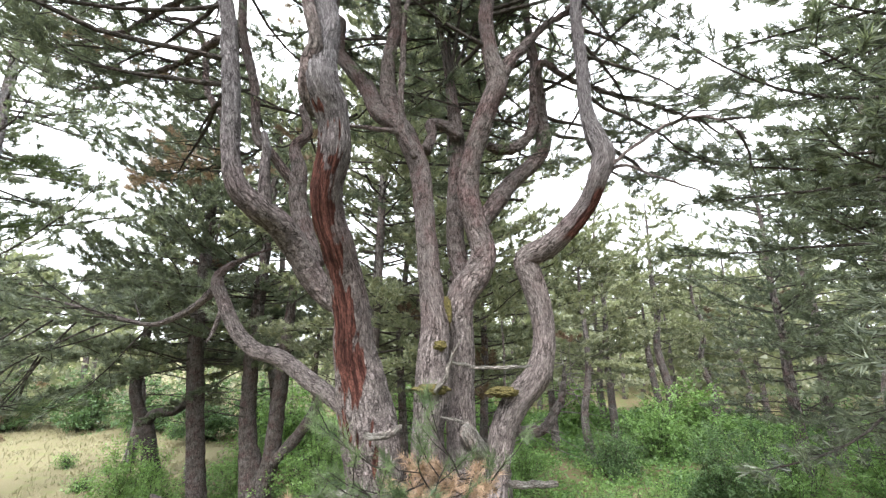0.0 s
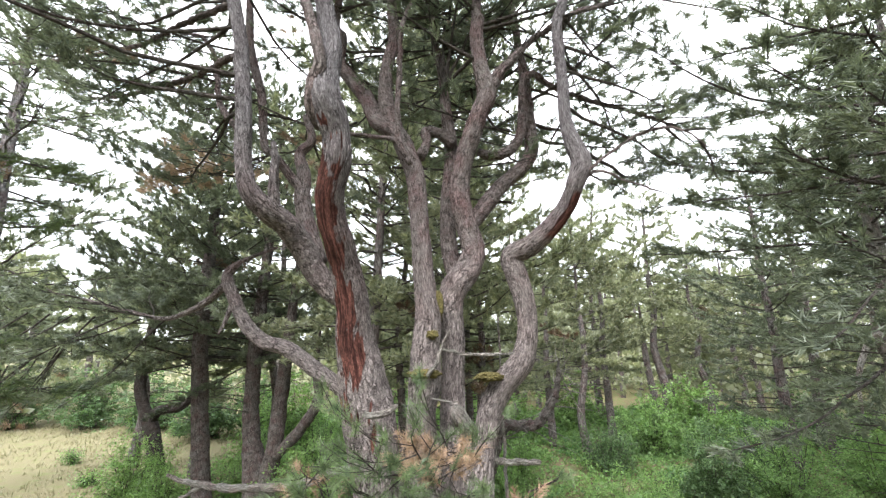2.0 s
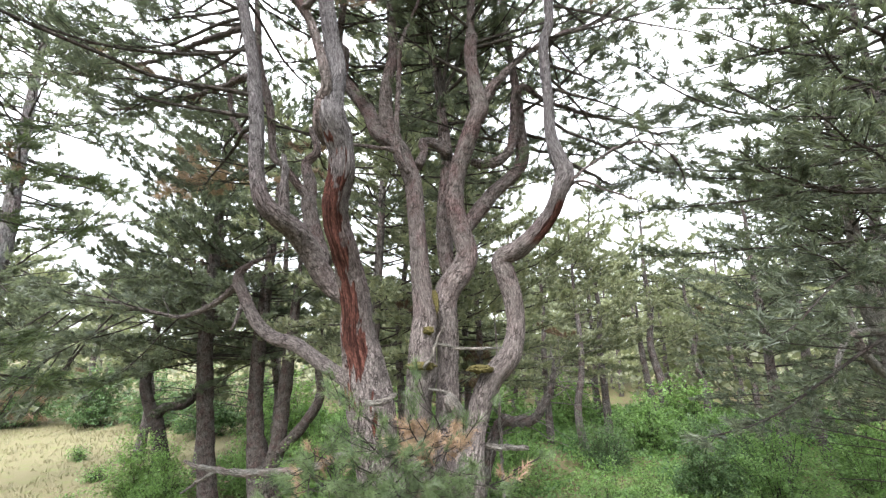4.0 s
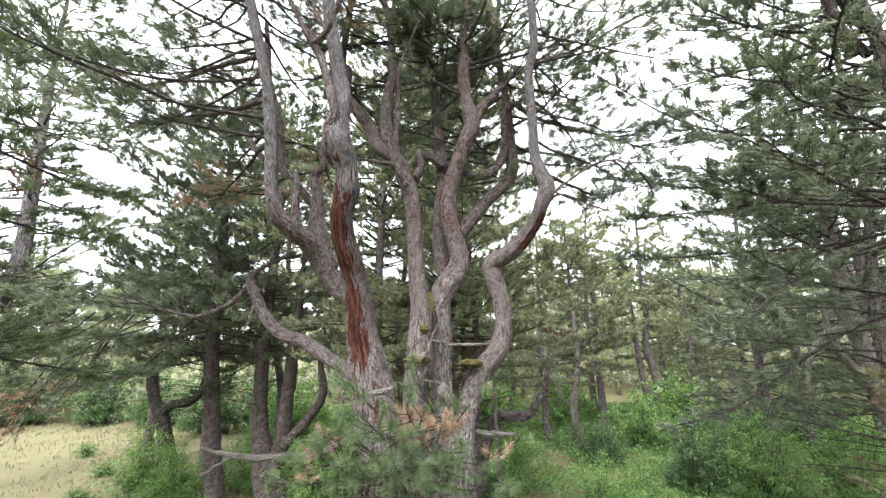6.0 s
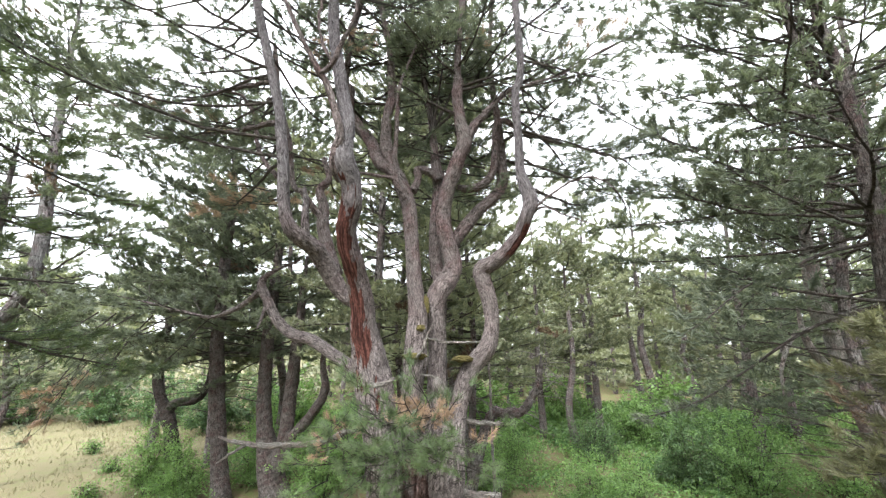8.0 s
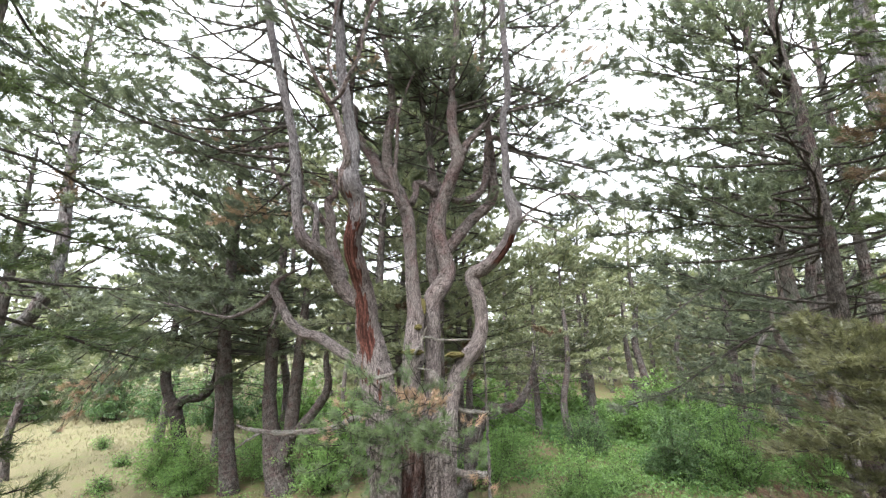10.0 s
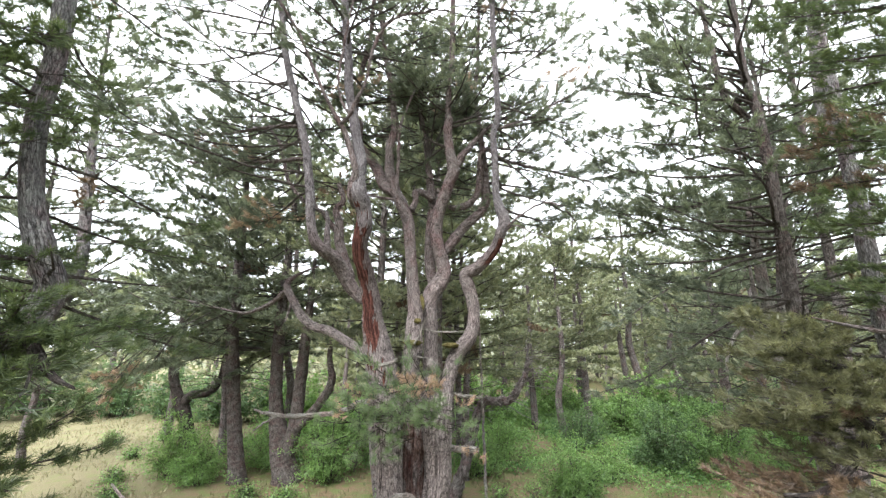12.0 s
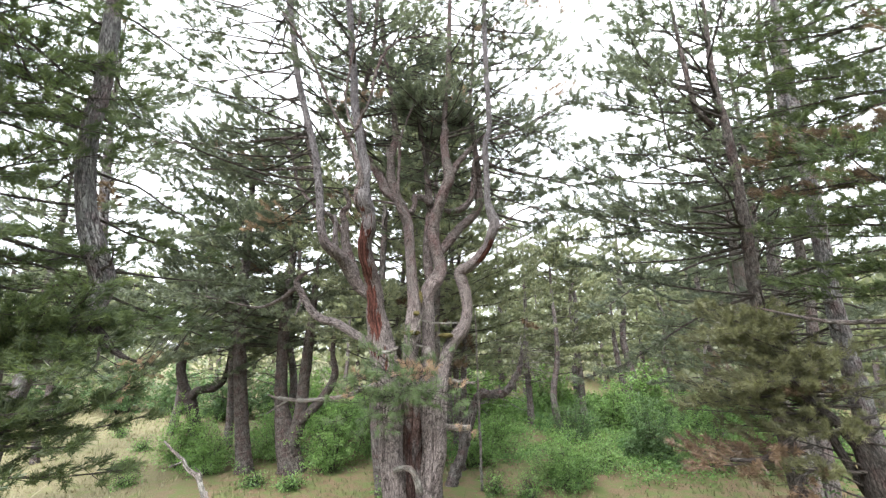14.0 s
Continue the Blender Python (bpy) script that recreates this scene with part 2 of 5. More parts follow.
def tube_arrays(path, sides):
    """Rings round a path of (x, y, z, radius): vertices, outward normals, bark coordinates and quads."""
    c, r = path[:, :3], path[:, 3]
    tan = np.gradient(c, axis=0)
    tan /= np.maximum(np.linalg.norm(tan, axis=1, keepdims=True), 1e-9)
    u = np.cross(tan[0], (0.31, 0.87, 0.11))
    u /= np.linalg.norm(u)
    us = np.empty_like(c)
    for i in range(len(c)):
        u = u - tan[i] * np.dot(u, tan[i])
        u /= max(np.linalg.norm(u), 1e-9)
        us[i] = u
    vs = np.cross(tan, us)
    th = np.arange(sides) * (2 * np.pi / sides)
    nor = us[:, None] * np.cos(th)[None, :, None] + vs[:, None] * np.sin(th)[None, :, None]
    ver = c[:, None] + nor * r[:, None, None]
    run = np.concatenate([[0], np.cumsum(np.linalg.norm(np.diff(c, axis=0), axis=1))])
    mean = float(np.mean(r))
    bark = np.empty_like(ver)
    bark[..., 0], bark[..., 1] = mean * np.cos(th)[None], mean * np.sin(th)[None]
    bark[..., 2] = run[:, None]
    rows, k = len(c), np.arange(sides)
    base = (np.arange(rows - 1) * sides)[:, None]
    a, b = base + k, base + (k + 1) % sides
    quads = np.stack([a, b, b + sides, a + sides], axis=-1).reshape(-1, 4)
    return ver.reshape(-1, 3), nor.reshape(-1, 3), bark.reshape(-1, 3), quads


def raw_mesh(name, ver, faces, smooth=False, **fields):
    """A mesh from arrays; faces all have the same number of corners. fields: per-vertex floats or vectors."""
    me = bpy.data.meshes.new(name)
    ver, faces = np.asarray(ver, np.float32), np.asarray(faces, np.int32)
    k = faces.shape[1]
    me.vertices.add(len(ver))
    me.vertices.foreach_set("co", ver.ravel())
    me.loops.add(faces.size)
    me.loops.foreach_set("vertex_index", faces.ravel())
    me.polygons.add(len(faces))
    me.polygons.foreach_set("loop_start", np.arange(len(faces), dtype=np.int32) * k)
    me.polygons.foreach_set("use_smooth", np.full(len(faces), smooth))
    for key, value in fields.items():
        value = np.asarray(value, np.float32)
        if value.ndim == 2:
            me.attributes.new(key, "FLOAT_VECTOR", "POINT").data.foreach_set("vector", value.ravel())
        else:
            me.attributes.new(key, "FLOAT", "POINT").data.foreach_set("value", value)
    me.update(calc_edges=True)
    return me


def mesh_part(name, me, material, parent=None, label="", kind=""):
    """Links a mesh, given in the thing's own coordinates, under a thing."""
    me.materials.append(material)
    ob = new(name, me)
    ob.parent = parent
    return tagged(ob, label, "", "", kind)


def thing(name, at, label, category, group="", kind=""):
    ob = new(name)
    ob.location = at
    ob.empty_display_size = 0.3
    return tagged(ob, label, category, group, kind)


def bark_tube(points, sides, step, rough=0.0, seed=0.0, strip=None, crook=0.0, furrow=0.0):
    """A stem with knots and furrowed plates. strip(place, normal) gives how far the bark is torn off there."""
    path = rounded(points, step)
    if crook:
        for row in path[1:-1]:
            q = Vector(row[:3]) * 14.0 + Vector((seed, 0, 0))
            row[:3] += np.array(noise.noise_vector(q)) * crook + np.array(noise.noise_vector(q * 3)) * crook * 0.35
            row[3] *= 1 + 0.3 * noise.noise(q * 2.0)
    ver, nor, bark, quads = tube_arrays(path, sides)
    bare, crevice = np.zeros(len(ver)), np.zeros(len(ver))
    if rough or strip:
        rad = np.repeat(path[:, 3], sides)
        lift = np.zeros(len(ver))
        for i in range(len(ver)):
            b = bark[i]
            q = Vector((b[0] + seed, b[1], b[2]))
            lump = noise.noise(q * 5.0) * 0.5 + noise.noise(Vector((b[0] * 9, b[1] * 9, b[2] * 2.2 + seed))) * 0.5
            w = noise.noise(q * 14.0) * 0.25
            d = noise.voronoi(Vector((b[0] * 28 + seed + w * 3, b[1] * 28 + w * 3, b[2] * 10.0 + w * 3)))[0]
            crack = min(1.0, (d[1] - d[0]) / 0.28)
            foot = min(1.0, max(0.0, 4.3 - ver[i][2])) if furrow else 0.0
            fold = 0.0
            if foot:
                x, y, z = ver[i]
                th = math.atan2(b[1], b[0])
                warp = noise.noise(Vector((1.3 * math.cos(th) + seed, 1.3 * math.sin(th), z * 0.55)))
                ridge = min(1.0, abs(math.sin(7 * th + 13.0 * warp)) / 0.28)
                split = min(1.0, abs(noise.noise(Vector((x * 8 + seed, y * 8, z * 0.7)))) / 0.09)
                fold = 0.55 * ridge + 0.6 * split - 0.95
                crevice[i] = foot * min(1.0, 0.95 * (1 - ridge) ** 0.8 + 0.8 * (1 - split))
            s = strip(ver[i], nor[i]) if strip else 0.0
            bare[i] = s
            lift[i] = rough * (lump * min(1.6, rad[i] / 0.09) + (crack - 0.6) * 0.5 * (1 - 0.7 * s) * (1 - 0.7 * foot) - 0.45 * s)
            lift[i] += furrow * fold * foot
        ver = ver + nor * lift[:, None]
    # close both ends with a small cone
    n = len(ver)
    caps = np.array([path[0, :3], path[-1, :3] + (path[-1, :3] - path[-2, :3]) * 0.3])
    k = np.arange(sides)
    last = n - sides
    lo = np.stack([(k + 1) % sides, k, np.full(sides, n), np.full(sides, n)], -1)
    hi = np.stack([last + k, last + (k + 1) % sides, np.full(sides, n + 1), np.full(sides, n + 1)], -1)
    tris = np.vstack([lo, hi])[:, :3]
    ver = np.vstack([ver, caps])
    bark = np.vstack([bark, bark[:1], bark[-1:]])
    bare, crevice = np.append(bare, [0, 0]), np.append(crevice, [0, 0])
    return ver, quads, tris, bark, bare, crevice


def stem_mesh(name, origin, points, sides, step, rough=0.0, seed=0.0, strip=None, crook=0.0, furrow=0.0):
    ver, quads, tris, bark, bare, crevice = bark_tube(points, sides, step, rough, seed, strip, crook, furrow)
    me = bpy.data.meshes.new(name)
    ver = (ver - np.array(origin)).astype(np.float32)
    me.vertices.add(len(ver))
    me.vertices.foreach_set("co", ver.ravel())
    me.loops.add(quads.size + tris.size)
    me.loops.foreach_set("vertex_index", np.concatenate([quads.ravel(), tris.ravel()]).astype(np.int32))
    me.polygons.add(len(quads) + len(tris))
    starts = np.concatenate([np.arange(len(quads)) * 4, quads.size + np.arange(len(tris)) * 3]).astype(np.int32)
    me.polygons.foreach_set("loop_start", starts)
    me.polygons.foreach_set("use_smooth", np.full(len(starts), True))
    me.attributes.new("bark", "FLOAT_VECTOR", "POINT").data.foreach_set("vector", bark.astype(np.float32).ravel())
    me.attributes.new("strip", "FLOAT", "POINT").data.foreach_set("value", bare.astype(np.float32))
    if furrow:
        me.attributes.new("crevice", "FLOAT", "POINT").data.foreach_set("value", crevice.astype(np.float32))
    me.update(calc_edges=True)
    return me


class Growth:
    """Gathers the twigs and needle tufts of one tree."""

    def __init__(self, seed):
        self.rng = np.random.default_rng(seed)
        self.wood, self.tufts, self.brown = [], [], []
        self.plain = False  # straight twigs and few spurs, for trees far off

    def twig(self, pts, r0, r1, sides=4):
        p = np.asarray(pts, float)
        r = np.linspace(r0, r1, len(p))
        self.wood.append((np.column_stack([p, r]), sides))

    def tuft(self, p, d, size=1.0, tint=0.5, brown=False):
        (self.brown if brown else self.tufts).append((*p, *d, size, tint))

    def bough(self, p0, d0, length, r0, rise=0.1, leafy=0.35, gap=0.16, twigs=1.0, brown=0.0, tint=0.5, bare=False, sides=5, wave=0.2, full=1.7):
        """A branch with side twigs whose outer parts carry tufts of needles."""
        rng = self.rng
        n = max(4, int(length / 0.25))
        p, d = np.array(p0, float), np.array(d0, float)
        d /= np.linalg.norm(d)
        seg, pts, dirs = length / n, [p.copy()], [d.copy()]
        for i in range(n):
            d = d + rng.normal(0, wave, 3) * (0.6, 0.6, 0.3) + np.array((0, 0, rise * seg * (0.2 + 1.8 * i / n)))
            d /= np.linalg.norm(d)
            p = p + d * seg
            pts.append(p.copy())
            dirs.append(d.copy())
        self.twig(pts, r0, max(0.004, r0 * 0.2), sides)

        def place(f):
            i = min(n - 1, int(f * n))
            return i, pts[i] + (pts[i + 1] - pts[i]) * (f * n - i)

        def sideways(i, sign, flat, lift):
            side = np.cross(dirs[i], (0, 0, 1.0))
            side *= sign / max(np.linalg.norm(side), 1e-6)
            e = dirs[i] * rng.uniform(0.45, 1.05) + side * rng.uniform(*flat) + np.array((0, 0, rng.uniform(*lift)))
            return e / np.linalg.norm(e)

        # bare spurs on the inner part
        for k in range(int(length * (0.8 + 2.2 * leafy) * (0.4 if self.plain else 1.0))):
            i, q = place(rng.uniform(0.08, min(0.95, leafy + 0.35)))
            e = sideways(i, rng.choice((-1, 1)), (0.3, 1.1), (-0.5, 0.5))
            tl = rng.uniform(0.10, 0.42)
            mid = q + e * tl * 0.5
            self.twig([q, mid, mid + (e + rng.normal(0, 0.35, 3)) * tl * 0.5], max(0.004, r0 * 0.16), 0.002, 3)
        dull = rng.random() < brown
        count = int(length * (1 - leafy * 0.6) / gap * twigs * (0.45 if bare else 1.0))
        for k in range(count):
            f = leafy * 0.7 + (1 - leafy * 0.7) * (k + rng.random()) / count
            i, q = place(f)
            e = sideways(i, -1 if k % 2 else 1, (0.35, 1.0), (-0.12, 0.24))
            tl = (0.18 + 0.30 * length ** 0.5 * (1.05 - f)) * rng.uniform(0.5, 1.35)
            mid = q + e * tl * 0.55 + rng.normal(0, 0.02, 3)
            end = mid + (e + np.array((0, 0, 0.3))) * tl * 0.45
            self.twig([q, end] if self.plain else [q, mid, end], max(0.004, r0 * 0.2), 0.003, 3)
            if bare:
                continue
            up = end - mid
            up /= np.linalg.norm(up)
            self.tuft(end, up, rng.uniform(0.9, 1.2), np.clip(tint + rng.normal(0, 0.22), 0, 1), dull)
            m = 1 + int(tl / 0.12 * full)
            for j in range(m):
                w = rng.uniform(0.70, 1.0) if j < 0.7 * m else rng.uniform(0.3, 0.7)
                g = (q + (mid - q) * w / 0.55 if w < 0.55 else mid + (end - mid) * (w - 0.55) / 0.45) + rng.normal(0, 0.018, 3)
                o = e * 0.8 + rng.normal(0, 0.42, 3) + np.array((0, 0, 0.62))
                self.tuft(g, o / np.linalg.norm(o), rng.uniform(0.7, 1.1), np.clip(tint - 0.05 + rng.normal(0, 0.22), 0, 1), dull)
        if not bare:
            self.tuft(pts[-1], dirs[-1], 1.15, tint, dull)

    def wood_mesh(self, name, origin):
        vs, fs, bs, off = [], [], [], 0
        for path, sides in self.wood:
            v, _, b, q = tube_arrays(path, sides)
            vs.append(v), fs.append(q + off), bs.append(b)
            off += len(v)
        v = np.vstack(vs) - np.array(origin)
        return raw_mesh(name, v, np.vstack(fs), True, bark=np.vstack(bs), strip=np.zeros(len(v)))

    def needle_mesh(self, name, origin, lod, brown=False):
        """lod: needles a tuft, their length and width."""
        count, length, width = lod
        t = np.array(self.brown if brown else self.tufts)
        rng, n = self.rng, len(t)
        p, d, size, tint = t[:, None, :3], t[:, None, 3:6], t[:, 6][:, None, None], t[:, 7][:, None]
        rnd = rng.normal(0, 1, (n, count, 3))
        rnd -= d * np.sum(rnd * d, axis=2, keepdims=True)
        rnd /= np.maximum(np.linalg.norm(rnd, axis=2, keepdims=True), 1e-6)
        spread = rng.uniform(0.15, 1.05, (n, count, 1))
        way = d * np.cos(spread) + rnd * np.sin(spread)
        along = rng.uniform(-0.9, 0.15, (n, count, 1)) * length * size
        base = p + d * along
        ln = length * size * rng.uniform(0.75, 1.15, (n, count, 1))
        tip = base + way * ln
        tip[..., 2] -= 0.10 * ln[..., 0]
        side = np.cross(way, rng.normal(0, 1, (n, count, 3)))
        side /= np.maximum(np.linalg.norm(side, axis=2, keepdims=True), 1e-6)
        side *= width * 0.5
        ver = np.stack([base + side, tip, base - side], axis=2).reshape(-1, 3) - np.array(origin)
        tn = np.clip(np.repeat((tint + rng.normal(0, 0.12, (n, count)))[..., None], 3, 2), 0, 1).ravel()
        return raw_mesh(name, ver, np.arange(len(ver)).reshape(-1, 3), False, tint=tn)

# ---- ground: one sheet, denser near the trees, out to the horizon ----
def rise(x, y):
    return 0.10 * noise.noise(Vector((x * 0.35, y * 0.35, 3.0))) + 0.22 * noise.noise(Vector((x * 0.07, y * 0.07, 9.0)))


def build_ground():
    near = np.concatenate([-np.geomspace(1200, 45, 16), np.linspace(-40, 50, 120), np.geomspace(56, 1200, 16)])
    gx, gy = np.meshgrid(near, near + 5, indexing="ij")
    far = np.clip((np.hypot(gx, gy - 10) - 40) / 30, 0, 1)
    gz = np.array([rise(x, y) for x, y in zip(gx.ravel(), gy.ravel())]) * (1 - far.ravel())
    n = len(near)
    i = np.arange((n - 1) * n).reshape(n - 1, n)[:, :-1].ravel()
    me = raw_mesh("ground", np.column_stack([gx.ravel(), gy.ravel(), gz]), np.stack([i, i + n, i + n + 1, i + 1], -1), True)
    mesh_part("ground", me, GROUND, None, "dry tan meadow and brown needle litter", "structure")


build_ground()


def build_grass():
    """Thin blades and tufts of dry and green grass in the parts that lie open to view."""
    rng = np.random.default_rng(5)
    n = 56000
    x, y = rng.uniform(-26, 13, n), rng.uniform(8.5, 34, n)
    keep = np.array([noise.noise(Vector((a * 0.6, b * 0.6, 0))) + 0.9 * noise.noise(Vector((a * 2.5, b * 2.5, 4))) > -0.15 for a, b in zip(x, y)])
    x, y = x[keep], y[keep]
    n = len(x)
    z = np.array([rise(a, b) for a, b in zip(x, y)])
    h = rng.gamma(4.0, 0.024, n) * (1 + (y > 18) * 0.2)
    lean = rng.normal(0, 0.45, (n, 2)) * h[:, None]
    ang = rng.uniform(0, np.pi, n)
    wide = 0.012 + 0.018 * rng.random(n)
    sx, sy = np.cos(ang) * wide, np.sin(ang) * wide
    v = np.stack([np.column_stack([x - sx, y - sy, z - 0.02]), np.column_stack([x + sx, y + sy, z - 0.02]), np.column_stack([x + lean[:, 0], y + lean[:, 1], z + h])], 1)
    open_field = np.clip((-5.5 - x) / 3.0, 0, 1)
    tint = np.clip(0.32 + 0.5 * open_field + rng.normal(0, 0.2, n), 0, 1)
    mesh_part("grass", raw_mesh("grass", v.reshape(-1, 3), np.arange(3 * n).reshape(-1, 3), False, tint=np.repeat(tint, 3)), GRASS, None, "dry tan and green meadow grass", "stuff")
    bpy.data.objects["grass"]["category"] = "grass"


build_grass()

# ---- the old pine with many stems ----
STEMS = {}  # curves of its stems and limbs: x, y, z, radius
STEMS["stem a"] = [(-0.772, 3.15, 4.994, 0.064), (-0.896, 3.18, 5.084, 0.086), (-1.033, 3.15, 5.269, 0.1), (-1.129, 3.05, 5.469, 0.105), (-1.209, 2.9, 5.594, 0.101), (-1.294, 2.75, 5.656, 0.09), (-1.373, 2.65, 5.744, 0.076), (-1.412, 2.6, 5.879, 0.063), (-1.455, 2.6, 6.13, 0.061), (-1.482, 2.6, 6.459, 0.06), (-1.541, 2.6, 6.854, 0.059), (-1.599, 2.6, 7.198, 0.053), (-1.972, 2.65, 8.558, 0.052), (-2.14, 2.7, 9.481, 0.05), (-2.259, 2.7, 10.182, 0.047), (-2.413, 2.7, 11.292, 0.037), (-2.587, 2.7, 12.62, 0.021)]
STEMS["stub a"] = [(-1.246, 2.78, 5.649, 0.053), (-1.25, 2.72, 5.888, 0.038), (-1.243, 2.7, 6.085, 0.03), (-1.261, 2.68, 6.198, 0.019)]
STEMS["stem f"] = [(-1.026, 3.3, 5.351, 0.072), (-1.154, 3.35, 5.651, 0.075), (-1.25, 3.4, 5.971, 0.077), (-1.277, 3.45, 6.258, 0.064), (-1.352, 3.5, 6.493, 0.053), (-1.242, 3.5, 6.646, 0.041), (-1.35, 3.6, 6.974, 0.035)]
STEMS["stem f2"] = [(-1.237, 3.4, 6.076, 0.051), (-1.353, 3.4, 6.172, 0.047), (-1.443, 3.35, 6.294, 0.039), (-1.51, 3.3, 6.393, 0.031), (-1.709, 3.5, 6.594, 0.037), (-1.891, 3.7, 7.298, 0.045), (-2.178, 3.9, 8.074, 0.049), (-2.28, 4.0, 8.619, 0.046), (-2.342, 4.0, 9.109, 0.027)]
STEMS["stem b"] = [(-0.34, 3.2, 2.103, 0.162), (-0.399, 3.2, 2.702, 0.17), (-0.429, 3.22, 3.326, 0.178), (-0.543, 3.25, 4.062, 0.208), (-0.597, 3.2, 4.36, 0.188), (-0.654, 3.1, 4.663, 0.148), (-0.659, 3.0, 4.919, 0.129), (-0.689, 2.9, 5.189, 0.12), (-0.725, 2.75, 5.391, 0.109), (-0.769, 2.65, 5.569, 0.107), (-0.758, 2.55, 5.73, 0.108), (-0.697, 2.45, 5.921, 0.103), (-0.693, 2.4, 6.092, 0.099), (-0.723, 2.35, 6.223, 0.114), (-0.759, 2.3, 6.35, 0.11), (-0.763, 2.32, 6.573, 0.088), (-0.758, 2.36, 6.824, 0.078), (-0.946, 2.45, 7.797, 0.061), (-1.02, 2.5, 8.544, 0.059), (-1.082, 2.5, 9.187, 0.057), (-1.151, 2.5, 9.974, 0.05), (-1.259, 2.5, 11.172, 0.034), (-1.35, 2.5, 12.331, 0.022)]
STEMS["stem b1"] = [(-0.795, 2.4, 6.174, 0.057), (-0.834, 2.3, 6.251, 0.061), (-0.819, 2.25, 6.436, 0.056), (-0.779, 2.2, 6.598, 0.042), (-0.941, 2.25, 7.137, 0.037), (-1.017, 2.2, 7.265, 0.037), (-1.104, 2.15, 7.429, 0.024), (-1.231, 2.1, 7.689, 0.022), (-1.394, 2.1, 8.062, 0.02), (-1.644, 2.1, 8.656, 0.017), (-2.091, 2.1, 9.384, 0.018)]
STEMS["branch b2"] = [(-1.005, 2.2, 7.252, 0.03), (-0.854, 2.15, 7.362, 0.026), (-0.784, 2.1, 7.522, 0.024), (-0.648, 2.05, 7.796, 0.019), (-0.535, 2.0, 8.318, 0.023), (-0.287, 2.0, 8.709, 0.02), (0.226, 2.1, 8.918, 0.014)]
STEMS["branch b3"] = [(-0.87, 2.15, 7.343, 0.019), (-1.009, 2.2, 7.613, 0.018), (-1.056, 2.2, 7.948, 0.016), (-0.973, 2.2, 8.728, 0.017), (-0.865, 2.2, 9.462, 0.014)]
STEMS["stem c"] = [(-0.087, 3.55, 1.95, 0.178), (-0.106, 3.52, 2.626, 0.182), (-0.058, 3.42, 3.296, 0.192), (-0.125, 3.27, 3.997, 0.117), (-0.089, 3.2, 4.355, 0.131), (-0.088, 3.2, 4.595, 0.12), (-0.066, 3.22, 4.843, 0.106), (-0.088, 3.25, 5.062, 0.094), (-0.125, 3.3, 5.436, 0.087), (-0.162, 3.4, 5.857, 0.088), (-0.208, 3.5, 6.269, 0.093), (-0.302, 3.55, 6.548, 0.096), (-0.4, 3.6, 6.77, 0.086), (-0.615, 3.7, 6.966, 0.089), (-0.789, 3.85, 7.356, 0.084), (-1.003, 3.95, 7.685, 0.078), (-1.144, 4.0, 7.927, 0.07), (-1.143, 4.0, 8.298, 0.066), (-1.213, 4.0, 8.419, 0.049), (-1.148, 4.0, 9.291, 0.047), (-1.015, 4.0, 9.904, 0.041), (-0.947, 4.0, 10.86, 0.038), (-0.934, 4.0, 12.314, 0.029), (-0.904, 4.0, 13.721, 0.02)]
STEMS["stem c2"] = [(-0.375, 3.58, 6.681, 0.076), (-0.451, 3.65, 6.933, 0.083), (-0.536, 3.7, 7.218, 0.081), (-0.534, 3.75, 7.685, 0.07), (-0.469, 3.8, 8.075, 0.067), (-0.492, 3.8, 8.366, 0.059), (-0.536, 3.8, 8.817, 0.045), (-0.656, 3.8, 9.489, 0.044), (-0.766, 3.8, 10.408, 0.041), (-0.864, 3.8, 11.66, 0.028)]
STEMS["branch c3"] = [(-0.231, 3.3, 6.284, 0.027), (-0.346, 3.3, 6.526, 0.031), (-0.359, 3.3, 6.775, 0.028), (-0.35, 3.3, 7.295, 0.027), (-0.33, 3.3, 7.787, 0.025), (-0.256, 3.3, 8.058, 0.017), (-0.099, 3.3, 8.476, 0.014)]
STEMS["branch c4"] = [(-0.366, 3.5, 6.619, 0.033), (-0.482, 3.5, 6.655, 0.025), (-0.703, 3.55, 6.721, 0.021), (-0.876, 3.6, 6.763, 0.019), (-1.271, 3.8, 6.938, 0.016)]
STEMS["stem c5"] = [(-0.161, 3.6, 6.496, 0.055), (-0.094, 3.7, 6.714, 0.048), (-0.112, 3.75, 6.865, 0.053), (0.046, 3.8, 6.861, 0.059), (0.189, 3.85, 6.761, 0.068)]
STEMS["stem d"] = [(0.157, 3.5, 2.951, 0.167), (0.141, 3.55, 4.143, 0.107), (0.147, 3.5, 4.582, 0.109), (0.124, 3.45, 4.92, 0.114), (0.166, 3.45, 5.129, 0.123), (0.292, 3.5, 5.303, 0.118), (0.352, 3.55, 5.512, 0.11), (0.287, 3.58, 5.78, 0.104), (0.233, 3.58, 6.077, 0.102), (0.275, 3.55, 6.398, 0.095), (0.357, 3.5, 6.658, 0.093), (0.455, 3.45, 6.918, 0.091), (0.527, 3.45, 7.127, 0.101), (0.474, 3.45, 7.435, 0.077), (0.446, 3.48, 7.814, 0.071), (0.468, 3.5, 8.066, 0.067), (0.45, 3.5, 8.115, 0.05), (0.488, 3.5, 8.819, 0.046), (0.535, 3.5, 9.134, 0.047), (0.573, 3.5, 10.264, 0.044), (0.613, 3.5, 11.471, 0.036), (0.659, 3.5, 12.912, 0.023)]
